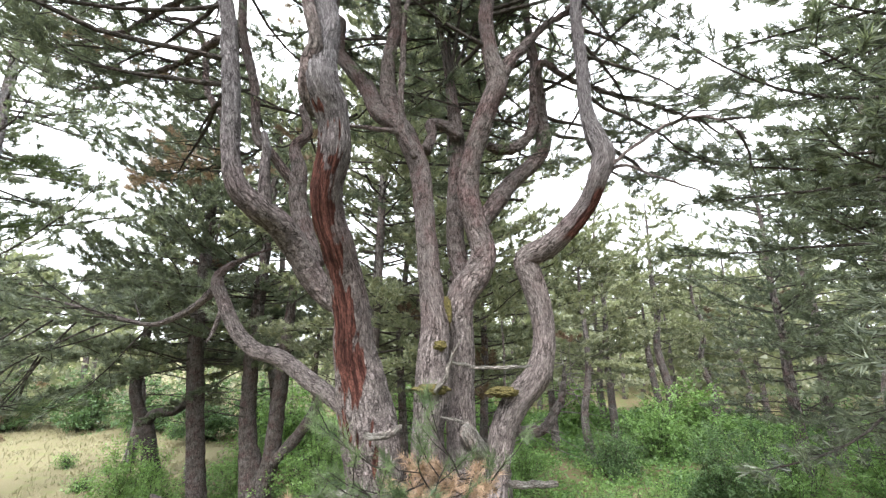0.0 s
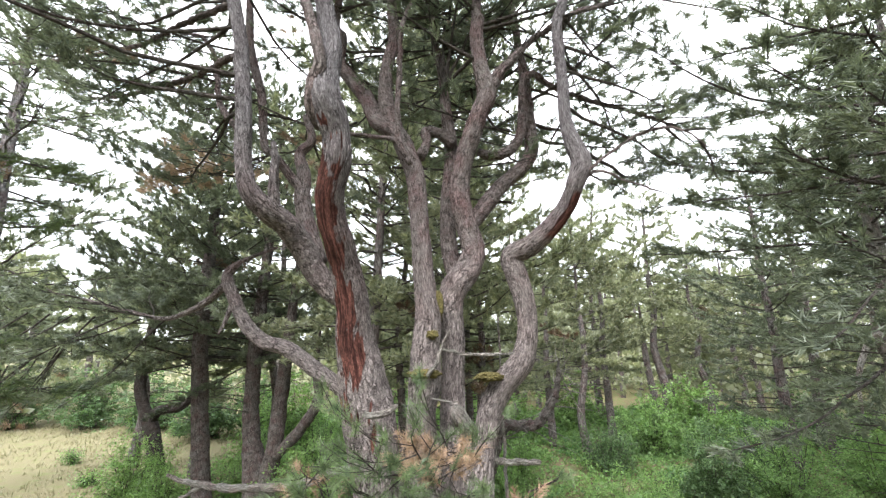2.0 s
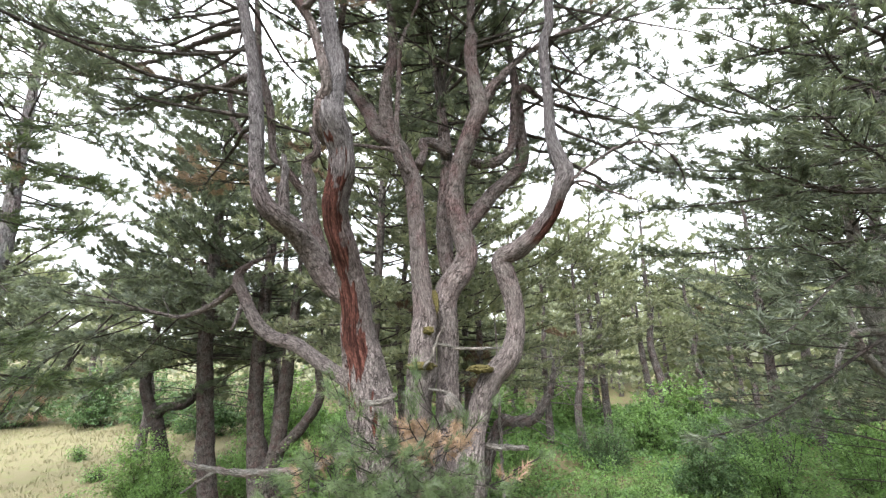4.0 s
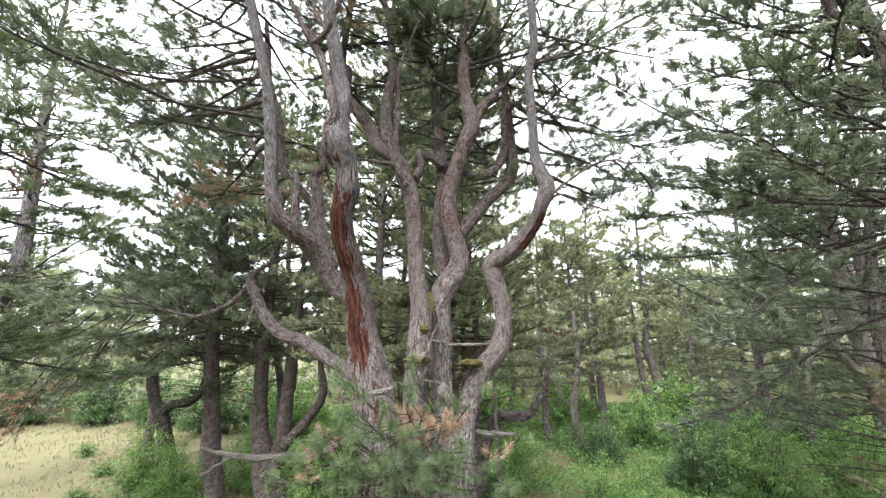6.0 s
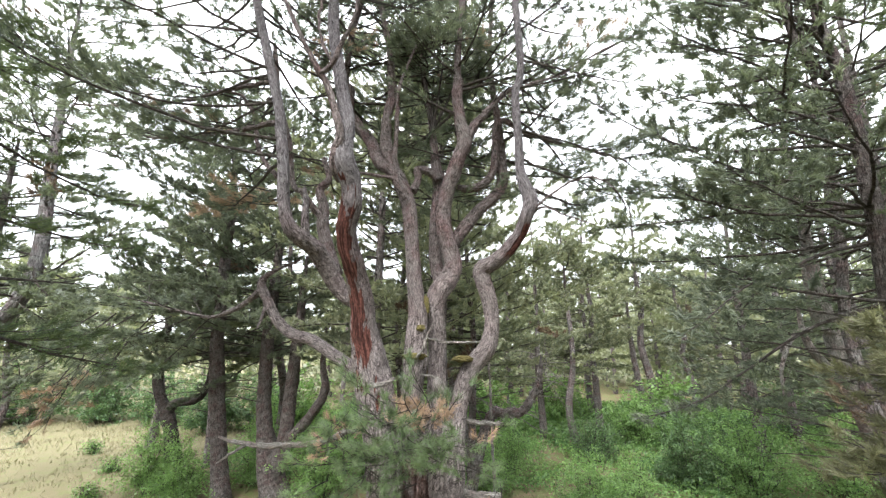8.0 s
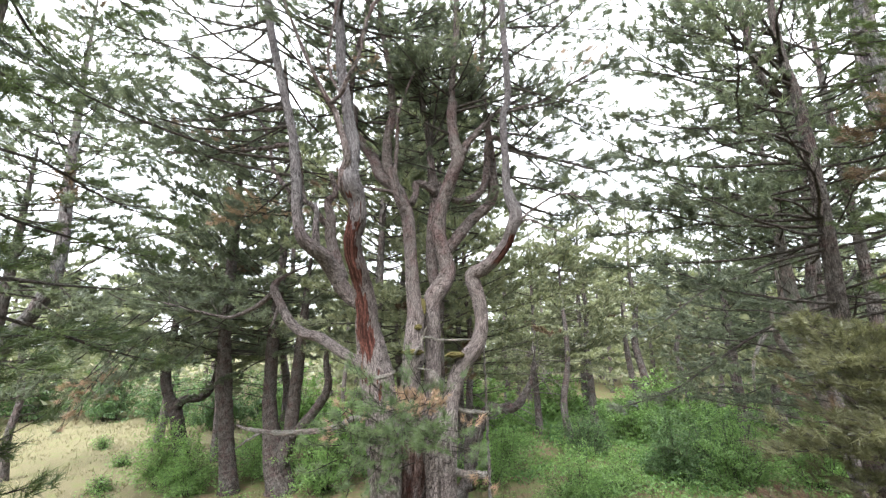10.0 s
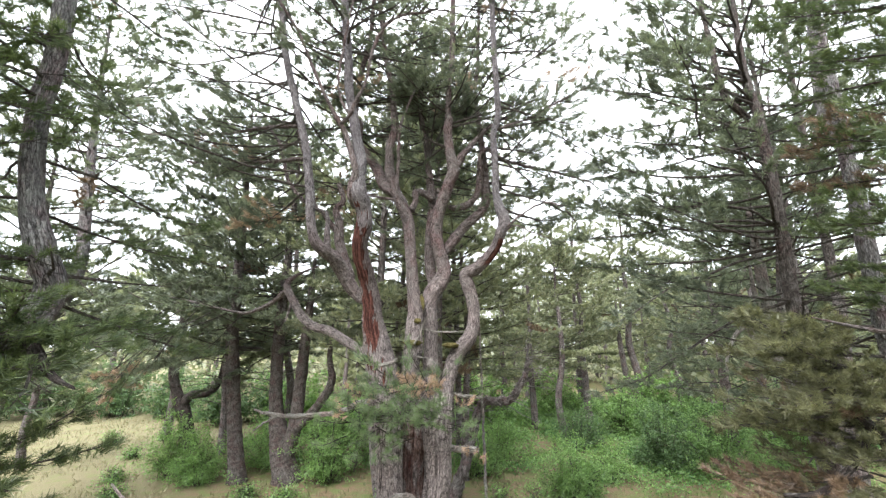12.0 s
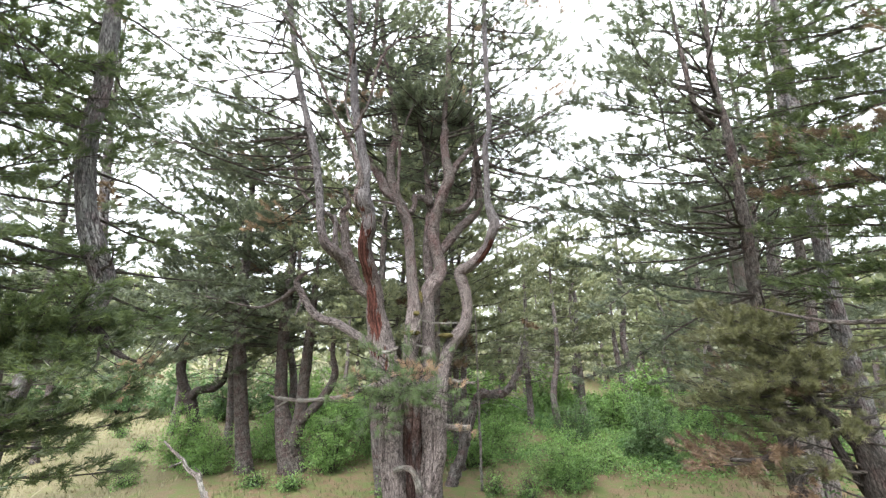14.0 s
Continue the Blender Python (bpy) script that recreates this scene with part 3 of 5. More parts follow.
STEMS["branch d2"] = [(0.555, 3.45, 7.157, 0.076), (0.68, 3.5, 7.39, 0.056), (0.881, 3.6, 7.681, 0.041), (1.157, 3.7, 8.017, 0.033), (1.573, 3.8, 8.32, 0.024)]
STEMS["stem g"] = [(0.231, 3.75, 5.166, 0.089), (0.131, 3.9, 5.623, 0.086), (0.13, 3.95, 6.16, 0.085), (0.173, 3.95, 6.654, 0.078), (0.14, 4.0, 7.04, 0.071), (0.071, 4.1, 7.771, 0.045), (-0.033, 4.2, 8.544, 0.043), (-0.079, 4.2, 9.036, 0.036)]
STEMS["stem h"] = [(0.321, 3.7, 5.761, 0.07), (0.499, 3.8, 6.015, 0.086), (0.7, 3.95, 6.306, 0.082), (0.979, 4.1, 6.602, 0.081), (1.109, 4.15, 6.844, 0.083), (1.105, 4.2, 7.288, 0.075), (1.097, 4.2, 7.686, 0.062), (0.995, 4.2, 8.928, 0.034), (1.06, 4.2, 9.761, 0.033), (1.123, 4.2, 11.158, 0.024)]
STEMS["branch h2"] = [(0.449, 3.65, 6.574, 0.043), (0.57, 3.75, 6.575, 0.053), (0.796, 3.95, 6.724, 0.056), (0.961, 4.0, 6.964, 0.052), (1.016, 4.05, 7.403, 0.054), (1.032, 4.05, 7.665, 0.05), (1.165, 4.05, 7.779, 0.04), (1.389, 4.1, 7.626, 0.033), (1.797, 4.2, 7.532, 0.028), (2.466, 4.4, 7.471, 0.024), (3.171, 4.6, 7.358, 0.016)]
STEMS["stem e"] = [(0.147, 3.2, 2.061, 0.154), (0.232, 3.2, 2.695, 0.17), (0.244, 3.24, 3.316, 0.183), (0.348, 3.35, 3.746, 0.114), (0.392, 3.4, 3.866, 0.097), (0.454, 3.38, 4.107, 0.102), (0.553, 3.35, 4.292, 0.106), (0.705, 3.3, 4.48, 0.099), (0.776, 3.3, 4.71, 0.086), (0.766, 3.3, 4.97, 0.088), (0.705, 3.3, 5.232, 0.097), (0.678, 3.3, 5.39, 0.098), (0.809, 3.2, 5.45, 0.088), (0.97, 3.1, 5.582, 0.083), (1.105, 3.0, 5.753, 0.075), (1.156, 2.9, 5.904, 0.073), (1.222, 2.9, 6.1, 0.084), (1.162, 2.9, 6.289, 0.069), (1.121, 2.9, 6.507, 0.052), (1.125, 2.9, 6.86, 0.048), (1.115, 2.9, 7.232, 0.048), (1.122, 2.9, 7.48, 0.045), (1.203, 2.9, 7.834, 0.045), (1.184, 2.9, 8.922, 0.043), (1.191, 2.9, 9.97, 0.04), (1.208, 2.9, 11.089, 0.033), (1.229, 2.9, 12.705, 0.017)]
STEMS["branch e2"] = [(1.177, 2.9, 5.904, 0.03), (1.288, 2.85, 6.029, 0.017), (1.537, 2.8, 6.207, 0.013), (1.763, 2.7, 6.284, 0.011), (1.931, 2.6, 6.214, 0.008), (2.082, 2.6, 6.071, 0.005)]
STEMS["branch e3"] = [(1.186, 2.95, 5.893, 0.02), (1.373, 2.95, 6.043, 0.015), (1.593, 2.9, 5.926, 0.01), (1.913, 2.9, 5.806, 0.005)]
STEMS["branch e4"] = [(1.04, 2.9, 7.422, 0.02), (1.296, 2.9, 7.58, 0.018), (1.698, 2.9, 7.724, 0.016), (2.188, 2.9, 8.022, 0.013), (2.543, 2.9, 8.213, 0.008)]
STEMS["branch a5"] = [(-1.753, 2.7, 7.517, 0.03), (-2.507, 3.2, 7.766, 0.028), (-3.469, 3.8, 8.012, 0.024), (-4.858, 4.4, 8.33, 0.021), (-6.4, 5.0, 8.746, 0.013)]
STEMS["branch a6"] = [(-1.613, 2.65, 6.969, 0.031), (-2.412, 3.3, 7.239, 0.027), (-3.47, 4.0, 7.547, 0.024), (-4.556, 4.6, 7.867, 0.018)]
STEMS["branch a7"] = [(-2.812, 3.6, 8.023, 0.015), (-2.466, 3.5, 7.847, 0.022), (-2.247, 3.4, 7.477, 0.026), (-2.031, 3.2, 6.881, 0.026), (-1.599, 2.75, 6.356, 0.027)]
STEMS["limb l"] = [(-0.545, 3.25, 4.139, 0.077), (-0.817, 3.4, 4.286, 0.069), (-1.107, 3.6, 4.433, 0.071), (-1.423, 3.78, 4.602, 0.072), (-1.723, 3.9, 4.687, 0.071), (-1.972, 4.0, 4.881, 0.067), (-2.166, 4.1, 5.149, 0.062), (-2.309, 4.2, 5.392, 0.058), (-2.208, 4.2, 5.526, 0.034), (-2.038, 4.25, 5.636, 0.019), (-1.83, 4.3, 5.737, 0.011)]
STEMS["limb l2"] = [(-2.274, 4.18, 5.33, 0.05), (-2.527, 4.3, 5.156, 0.038), (-2.79, 4.4, 5.039, 0.032), (-3.143, 4.5, 4.96, 0.024), (-3.631, 4.6, 5.061, 0.018), (-4.405, 4.8, 5.244, 0.012)]
STEMS["limb l3"] = [(-2.179, 4.1, 5.067, 0.028), (-2.207, 4.05, 4.874, 0.02), (-2.232, 4.0, 4.768, 0.01)]
STEMS["dead_branch m"] = [(-0.38, 3.3, 3.673, 0.055), (-0.851, 3.6, 3.581, 0.04), (-1.274, 3.8, 3.415, 0.038), (-1.862, 4.0, 3.34, 0.037), (-2.346, 4.1, 3.354, 0.029), (-2.654, 4.15, 3.422, 0.015)]
STEMS["dead_branch m2"] = [(-2.276, 4.1, 3.334, 0.023), (-2.469, 4.1, 3.23, 0.017), (-2.652, 4.15, 3.114, 0.009)]
STEMS["dead_branch n"] = [(0.252, 3.3, 3.735, 0.028), (0.476, 3.45, 3.689, 0.027), (0.718, 3.6, 3.639, 0.028), (0.898, 3.7, 3.613, 0.023)]
STEMS["dead_branch o"] = [(0.247, 3.15, 3.983, 0.067), (0.183, 3.05, 4.084, 0.059), (0.133, 3.0, 4.165, 0.042)]
STEMS["dead_branch p"] = [(-0.531, 2.95, 4.139, 0.022), (-0.393, 2.9, 4.14, 0.028), (-0.291, 2.9, 4.197, 0.019)]
STEMS["dead_branch q"] = [(-0.064, 3.0, 4.395, 0.02), (0.022, 2.95, 4.509, 0.016), (0.043, 2.95, 4.602, 0.015), (0.113, 2.9, 4.744, 0.005)]
STEMS["dead_branch r"] = [(0.043, 3.0, 4.6, 0.013), (0.215, 3.05, 4.558, 0.015), (0.422, 3.1, 4.546, 0.014), (0.627, 3.15, 4.558, 0.009)]
STEMS["dead_branch t"] = [(-0.027, 3.1, 4.223, 0.008), (0.167, 3.05, 4.192, 0.02)]
STEMS["dead_branch v"] = [(0.336, 3.25, 3.058, 0.048), (0.543, 3.1, 3.042, 0.043), (0.761, 3.0, 3.065, 0.039)]
STEMS["dead_branch u"] = [(-0.325, 2.95, 2.517, 0.034), (-0.142, 2.93, 2.557, 0.038), (-0.024, 2.95, 2.449, 0.045), (0.029, 3.0, 2.233, 0.053)]


def torn_b(p, n):
    """Red inner bark: a broad tear on the upper bend, a narrow one below, thin streaks at the foot."""
    z = p[2]
    rag = 0.34 * noise.noise(Vector((p[0] * 14, p[1] * 14, z * 4))) + 0.34 * noise.noise(Vector((p[0] * 45, p[1] * 45, z * 5)))
    if z > 5.25:
        face = -0.45 * n[0] - 0.89 * n[1]
        return 0.62 * float(np.clip((face + rag - 0.30) * 3, 0, 1) * np.clip((6.03 + rag - z) * 6, 0, 1))
    face = -0.25 * n[0] - 0.97 * n[1]
    edge = 0.58 if z > 4.55 else 0.58 + (4.55 - z) * 0.5
    return float(np.clip((face + rag - edge) * 2.6, 0, 1) * np.clip((z - 4.0 + rag) * 3, 0, 1))


def torn_c(p, n):
    """The rotten hollow between the stems at the foot."""
    rag = 0.5 * noise.noise(Vector((p[0] * 16, p[1] * 16, p[2] * 3)))
    return 0.3 * float(np.clip((3.45 + rag - p[2]) * 3, 0, 1) * np.clip((rag + 0.4) * 3, 0, 1))


def torn_e(p, n):
    rag = 0.3 * noise.noise(Vector((p[0] * 12, p[1] * 12, p[2] * 8)))
    face = 0.62 * n[0] - 0.45 * n[1] - 0.64 * n[2]
    return 0.5 * float(np.clip((face + rag - 0.35) * 3, 0, 1) * np.clip((p[2] - 5.42) * 8, 0, 1) * np.clip((5.88 - p[2]) * 10, 0, 1))


OLD = Vector((-0.1, 3.3, rise(-0.1, 3.3)))
old_pine = thing("old_pine", OLD, "veteran pine with many twisted stems and torn red bark", "pine tree")
limbs = {}
for key, pts in STEMS.items():
    kind = key.split()[0]
    sd = sum(ord(c) for c in key) * 0.37
    r = max(p[3] for p in pts)
    if key in ("stem b", "stem c", "stem e"):
        # the fused foot of the trunk
        x, y, z, w = pts[0]
        pts = [(OLD.x + (x - OLD.x) * 1.5, OLD.y + (y - OLD.y) * 1.4 - 0.03, OLD.z - 0.15, w * 1.7), (OLD.x + (x - OLD.x) * 1.15, y, OLD.z + 0.5, w * 1.25), (x, y, OLD.z + 1.2, w * 1.05)] + pts
    sides = int(min(52, max(8, 2 * math.pi * r / 0.02)))
    if key in ("stem b", "stem c", "stem e"):
        sides = 88
    fine = kind in ("stem", "limb", "stub")
    strip = torn_b if key == "stem b" else torn_c if key == "stem c" else torn_e if key == "stem e" else None
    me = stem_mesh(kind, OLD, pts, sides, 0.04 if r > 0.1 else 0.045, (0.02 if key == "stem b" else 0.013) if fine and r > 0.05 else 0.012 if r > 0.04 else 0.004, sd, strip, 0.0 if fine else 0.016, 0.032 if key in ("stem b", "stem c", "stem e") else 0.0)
    limbs[key] = mesh_part(kind, me, DEAD if kind == "dead_branch" else BARK_UPPER if key in ("stem a", "stub a", "stem b", "stem e") else BARK, old_pine, "weathered grey dead wood" if kind == "dead_branch" else "torn red inner bark on grey bark" if strip else "")


def lump(name, at, size, seed, material, label, parent):
    """A low uneven cushion."""
    bm = bmesh.new()
    bmesh.ops.create_icosphere(bm, subdivisions=4, radius=1.0)
    for v in bm.verts:
        k = 1 + 0.35 * noise.noise(v.co * 2.3 + Vector((seed, 0, 0))) + 0.22 * noise.noise(v.co * 7 + Vector((seed, 2, 0)))
        v.co = Vector((v.co.x * size[0] * k, v.co.y * size[1] * k, v.co.z * size[2] * k)) + Vector(at) - OLD
    me = bpy.data.meshes.new(name)
    bm.to_mesh(me)
    bm.free()
    mesh_part(name, me, material, parent, label)


lump("moss", (-0.09, 3.06, 4.41), (0.12, 0.07, 0.035), 1, MOSS, "yellow-green moss cushion", limbs["stem c"])
lump("moss", (-0.03, 3.11, 4.71), (0.05, 0.05, 0.035), 2, MOSS, "yellow-green moss cushion", limbs["stem c"])
lump("moss", (0.43, 3.24, 4.37), (0.11, 0.09, 0.035), 3, MOSS, "yellow-green moss cushion", limbs["stem e"])
lump("moss", (0.02, 3.25, 4.95), (0.04, 0.06, 0.13), 4, MOSS, "olive moss in the fork", limbs["stem d"])

og = Growth(77)


def clothe(key, z0, z1, count, reach, middle, spread, lift=0.12, rise_=0.12, gap=0.15, tint=0.42, brown=0.03):
    """Boughs along one stem, between two heights, towards one side."""
    path = rounded(STEMS[key], 0.06)
    for i in range(count):
        z = z0 + (z1 - z0) * (i + og.rng.random()) / count
        j = int(np.argmin(np.abs(path[:, 2] - z)))
        a = radians(middle + og.rng.uniform(-spread, spread))
        d = np.array((math.sin(a), math.cos(a), og.rng.normal(lift, 0.15)))
        og.bough(path[j, :3], d, reach * og.rng.uniform(0.6, 1.2), max(0.01, path[j, 3] * 0.35), rise_, 0.48, gap * 0.85, 1.0, brown, np.clip(tint + og.rng.normal(0, 0.1), 0, 1))


def clothe_limb(key, f0, f1, count, reach, spread=60, gap=0.15, tint=0.42, brown=0.03):
    """Leafy twigs along a level branch, between two fractions of its length, to both sides."""
    path = rounded(STEMS[key], 0.06)
    g = Growth(sum(ord(c) for c in key))
    for i in range(count):
        j = min(len(path) - 2, int((f0 + (f1 - f0) * (i + g.rng.random()) / count) * len(path)))
        d = path[j + 1, :3] - path[j, :3]
        d /= np.linalg.norm(d)
        turn = radians(g.rng.uniform(15, spread)) * (1 if i % 2 else -1)
        d = np.array((d[0] * math.cos(turn) - d[1] * math.sin(turn), d[0] * math.sin(turn) + d[1] * math.cos(turn), d[2] * 0.6 + g.rng.normal(0.05, 0.2)))
        g.bough(path[j, :3], d, reach * g.rng.uniform(0.6, 1.2), 0.011, 0.15, 0.3, gap, 1.0, brown, np.clip(tint + g.rng.normal(0, 0.1), 0, 1))
    mesh_part("twig_work", g.wood_mesh("twig_work", OLD), TWIG, limbs[key], "", "stuff")
    mesh_part("leafage", g.needle_mesh("leafage", OLD, (18, 0.112, 0.0075)), NEEDLE, limbs[key], "grey-green needles", "stuff")


# compass: 0 away from the first eye, 90 right, -90 left
clothe("stem a", 7.4, 13.3, 64, 2.2, -60, 95, lift=-0.05)
clothe("stem a", 6.3, 7.4, 6, 2.6, -70, 40, lift=-0.05)
clothe("stem e", 7.4, 13.2, 42, 1.9, 60, 95, lift=-0.05)
clothe("stem e", 6.2, 7.4, 7, 2.0, 55, 40, lift=-0.05)
clothe("stem b", 8.2, 13.0, 44, 1.4, 0, 180)
clothe("stem c", 7.8, 13.4, 44, 1.8, -15, 130)
clothe("stem c2", 7.8, 11.4, 22, 1.3, 0, 150)
clothe("stem d", 7.5, 12.6, 38, 1.5, 15, 150)
clothe("stem h", 7.0, 11.0, 26, 2.0, 35, 90)
clothe("stem g", 7.2, 9.0, 12, 1.1, 0, 110)
clothe("stem f2", 7.0, 8.6, 12, 1.8, -40, 80)
clothe("stem f", 6.5, 7.0, 4, 1.2, -40, 60, brown=0.6)
clothe_limb("branch b2", 0.65, 1, 9, 0.6, tint=0.8)
clothe_limb("branch d2", 0.4, 1, 9, 0.9)
clothe_limb("branch h2", 0.5, 1, 16, 1.0)
clothe_limb("limb l2", 0.4, 1, 10, 0.8)
clothe_limb("branch e2", 0.5, 1, 4, 0.4)
clothe_limb("branch e4", 0.3, 1, 8, 0.7)
clothe_limb("branch a5", 0.25, 1, 18, 1.0)
clothe_limb("branch a6", 0.3, 1, 14, 0.9)
clothe_limb("stem b1", 0.75, 1, 6, 0.6)
# boughs behind the stems, and the withered ones to the left
for z0, n, long in ((6.6, 7, 2.0), (7.3, 9, 2.2), (8.2, 9, 2.2), (9.2, 9, 2.2), (10.3, 9, 2.0), (11.3, 8, 1.6)):
    for i in range(n):
        a = radians(og.rng.uniform(-85, 85))
        og.bough((og.rng.uniform(-1.0, 1.0), 4.0 + og.rng.uniform(-0.1, 0.2), z0 + og.rng.normal(0, 0.25)), (math.sin(a), math.cos(a), og.rng.normal(0.1, 0.15)), long * og.rng.uniform(0.6, 1.1), 0.016, 0.12, 0.2, 0.15, tint=0.42)
for i in range(5):
    og.bough((-1.65 - 0.1 * i, 3.5 + 0.1 * i, 6.55 + og.rng.normal(0, 0.12)), (-1, og.rng.uniform(0.1, 0.7), og.rng.normal(0.1, 0.12)), og.rng.uniform(0.9, 1.7), 0.012, 0.05, 0.3, 0.15, brown=1.0, tint=0.85)
for i in range(7):
    og.bough((-3.2 - 0.3 * i, 4.6 + 0.03 * i, 4.95 + 0.02 * i), (-0.8, og.rng.uniform(-0.1, 0.3), og.rng.uniform(-0.75, -0.35)), og.rng.uniform(1.2, 1.9), 0.012, 0.02, 0.2, 0.13, brown=0.08, tint=0.5)
# drooping withered sprays at the end of the low limb
for i in range(8):
    og.bough((-4.35 - 0.12 * i, 4.75 + 0.05 * (i % 3), 4.75 - 0.05 * i), (-0.45, og.rng.uniform(-0.3, 0.3), -0.85), og.rng.uniform(0.8, 1.3), 0.011, 0.05, 0.25, 0.16, brown=0.45, tint=0.5, full=1.1)
# the dense tuft of young growth in the middle of the crown
for i in range(46):
    a, f = og.rng.uniform(0, 2 * np.pi), math.sqrt(og.rng.random())
    p = (0.27 + 0.45 * f * math.cos(a), 3.85 + 0.4 * f * math.sin(a), 8.5 + 0.08 * og.rng.normal() + 0.14 * (1 - f))
    og.bough(p, (math.cos(a) * 0.8, math.sin(a) * 0.8, 0.5), og.rng.uniform(0.25, 0.45), 0.008, 0.4, 0.1, 0.08, tint=0.5, brown=0.05)
for dx, dy in ((-0.3, 0.1), (0.05, 0.0), (0.3, 0.15), (-0.1, 0.3)):
    og.twig([(0.1, 4.0, 7.6), (0.15 + dx * 0.6, 3.95 + dy * 0.4, 8.1), (0.22 + dx, 3.85 + dy, 8.65)], 0.028, 0.01, 6)
# sprays of green and withered needles in the fork and before the trunk
sg = Growth(78)
for i in range(60):
    x = sg.rng.normal(-0.30, 0.42)
    p = (x, 2.86 - 0.16 * sg.rng.random(), 3.62 + sg.rng.normal(0, 0.2) - 0.12 * abs(x + 0.3))
    sg.bough(p, (sg.rng.normal(-0.15, 0.7), -0.45, sg.rng.normal(0.0, 0.35)), sg.rng.uniform(0.22, 0.45), 0.006, 0.1, 0.1, 0.10, tint=0.6, brown=0.03, full=1.0)
for i in range(26):
    p = (sg.rng.normal(0.03, 0.17), 2.95 + sg.rng.normal(0, 0.05), 3.84 + sg.rng.normal(0, 0.035))
    sg.bough(p, (sg.rng.normal(0, 0.6), -0.5, sg.rng.normal(0.1, 0.2)), sg.rng.uniform(0.07, 0.13), 0.004, 0.2, 0.1, 0.06, tint=0.85, brown=1.0)
mesh_part("spray_wood", sg.wood_mesh("spray_wood", OLD), TWIG, old_pine, "thin twigs before the trunk", "stuff")
mesh_part("spray", sg.needle_mesh("spray", OLD, (40, 0.095, 0.003)), NEEDLE_SPRAY, old_pine, "green needle sprays", "stuff")
mesh_part("withered_spray", sg.needle_mesh("withered_spray", OLD, (36, 0.075, 0.0032), True), NEEDLE_BROWN, old_pine, "pale orange withered needles", "stuff")
mesh_part("branching", og.wood_mesh("branching", OLD), TWIG, old_pine, "thin dark branches and twigs", "stuff")
mesh_part("crown", og.needle_mesh("crown", OLD, (16, 0.110, 0.0084)), NEEDLE, old_pine, "tufts of grey-green needles", "stuff")
mesh_part("withered_needles", og.needle_mesh("withered_needles", OLD, (24, 0.10, 0.0055), True), NEEDLE_BROWN, old_pine, "pale orange withered needles", "stuff")

# ---- the pines round the old tree ----
CLOSE = (22, 0.10, 0.0060)
NEAR, MID, FAR = (15, 0.12, 0.0120), (7, 0.145, 0.026), (5, 0.20, 0.052)


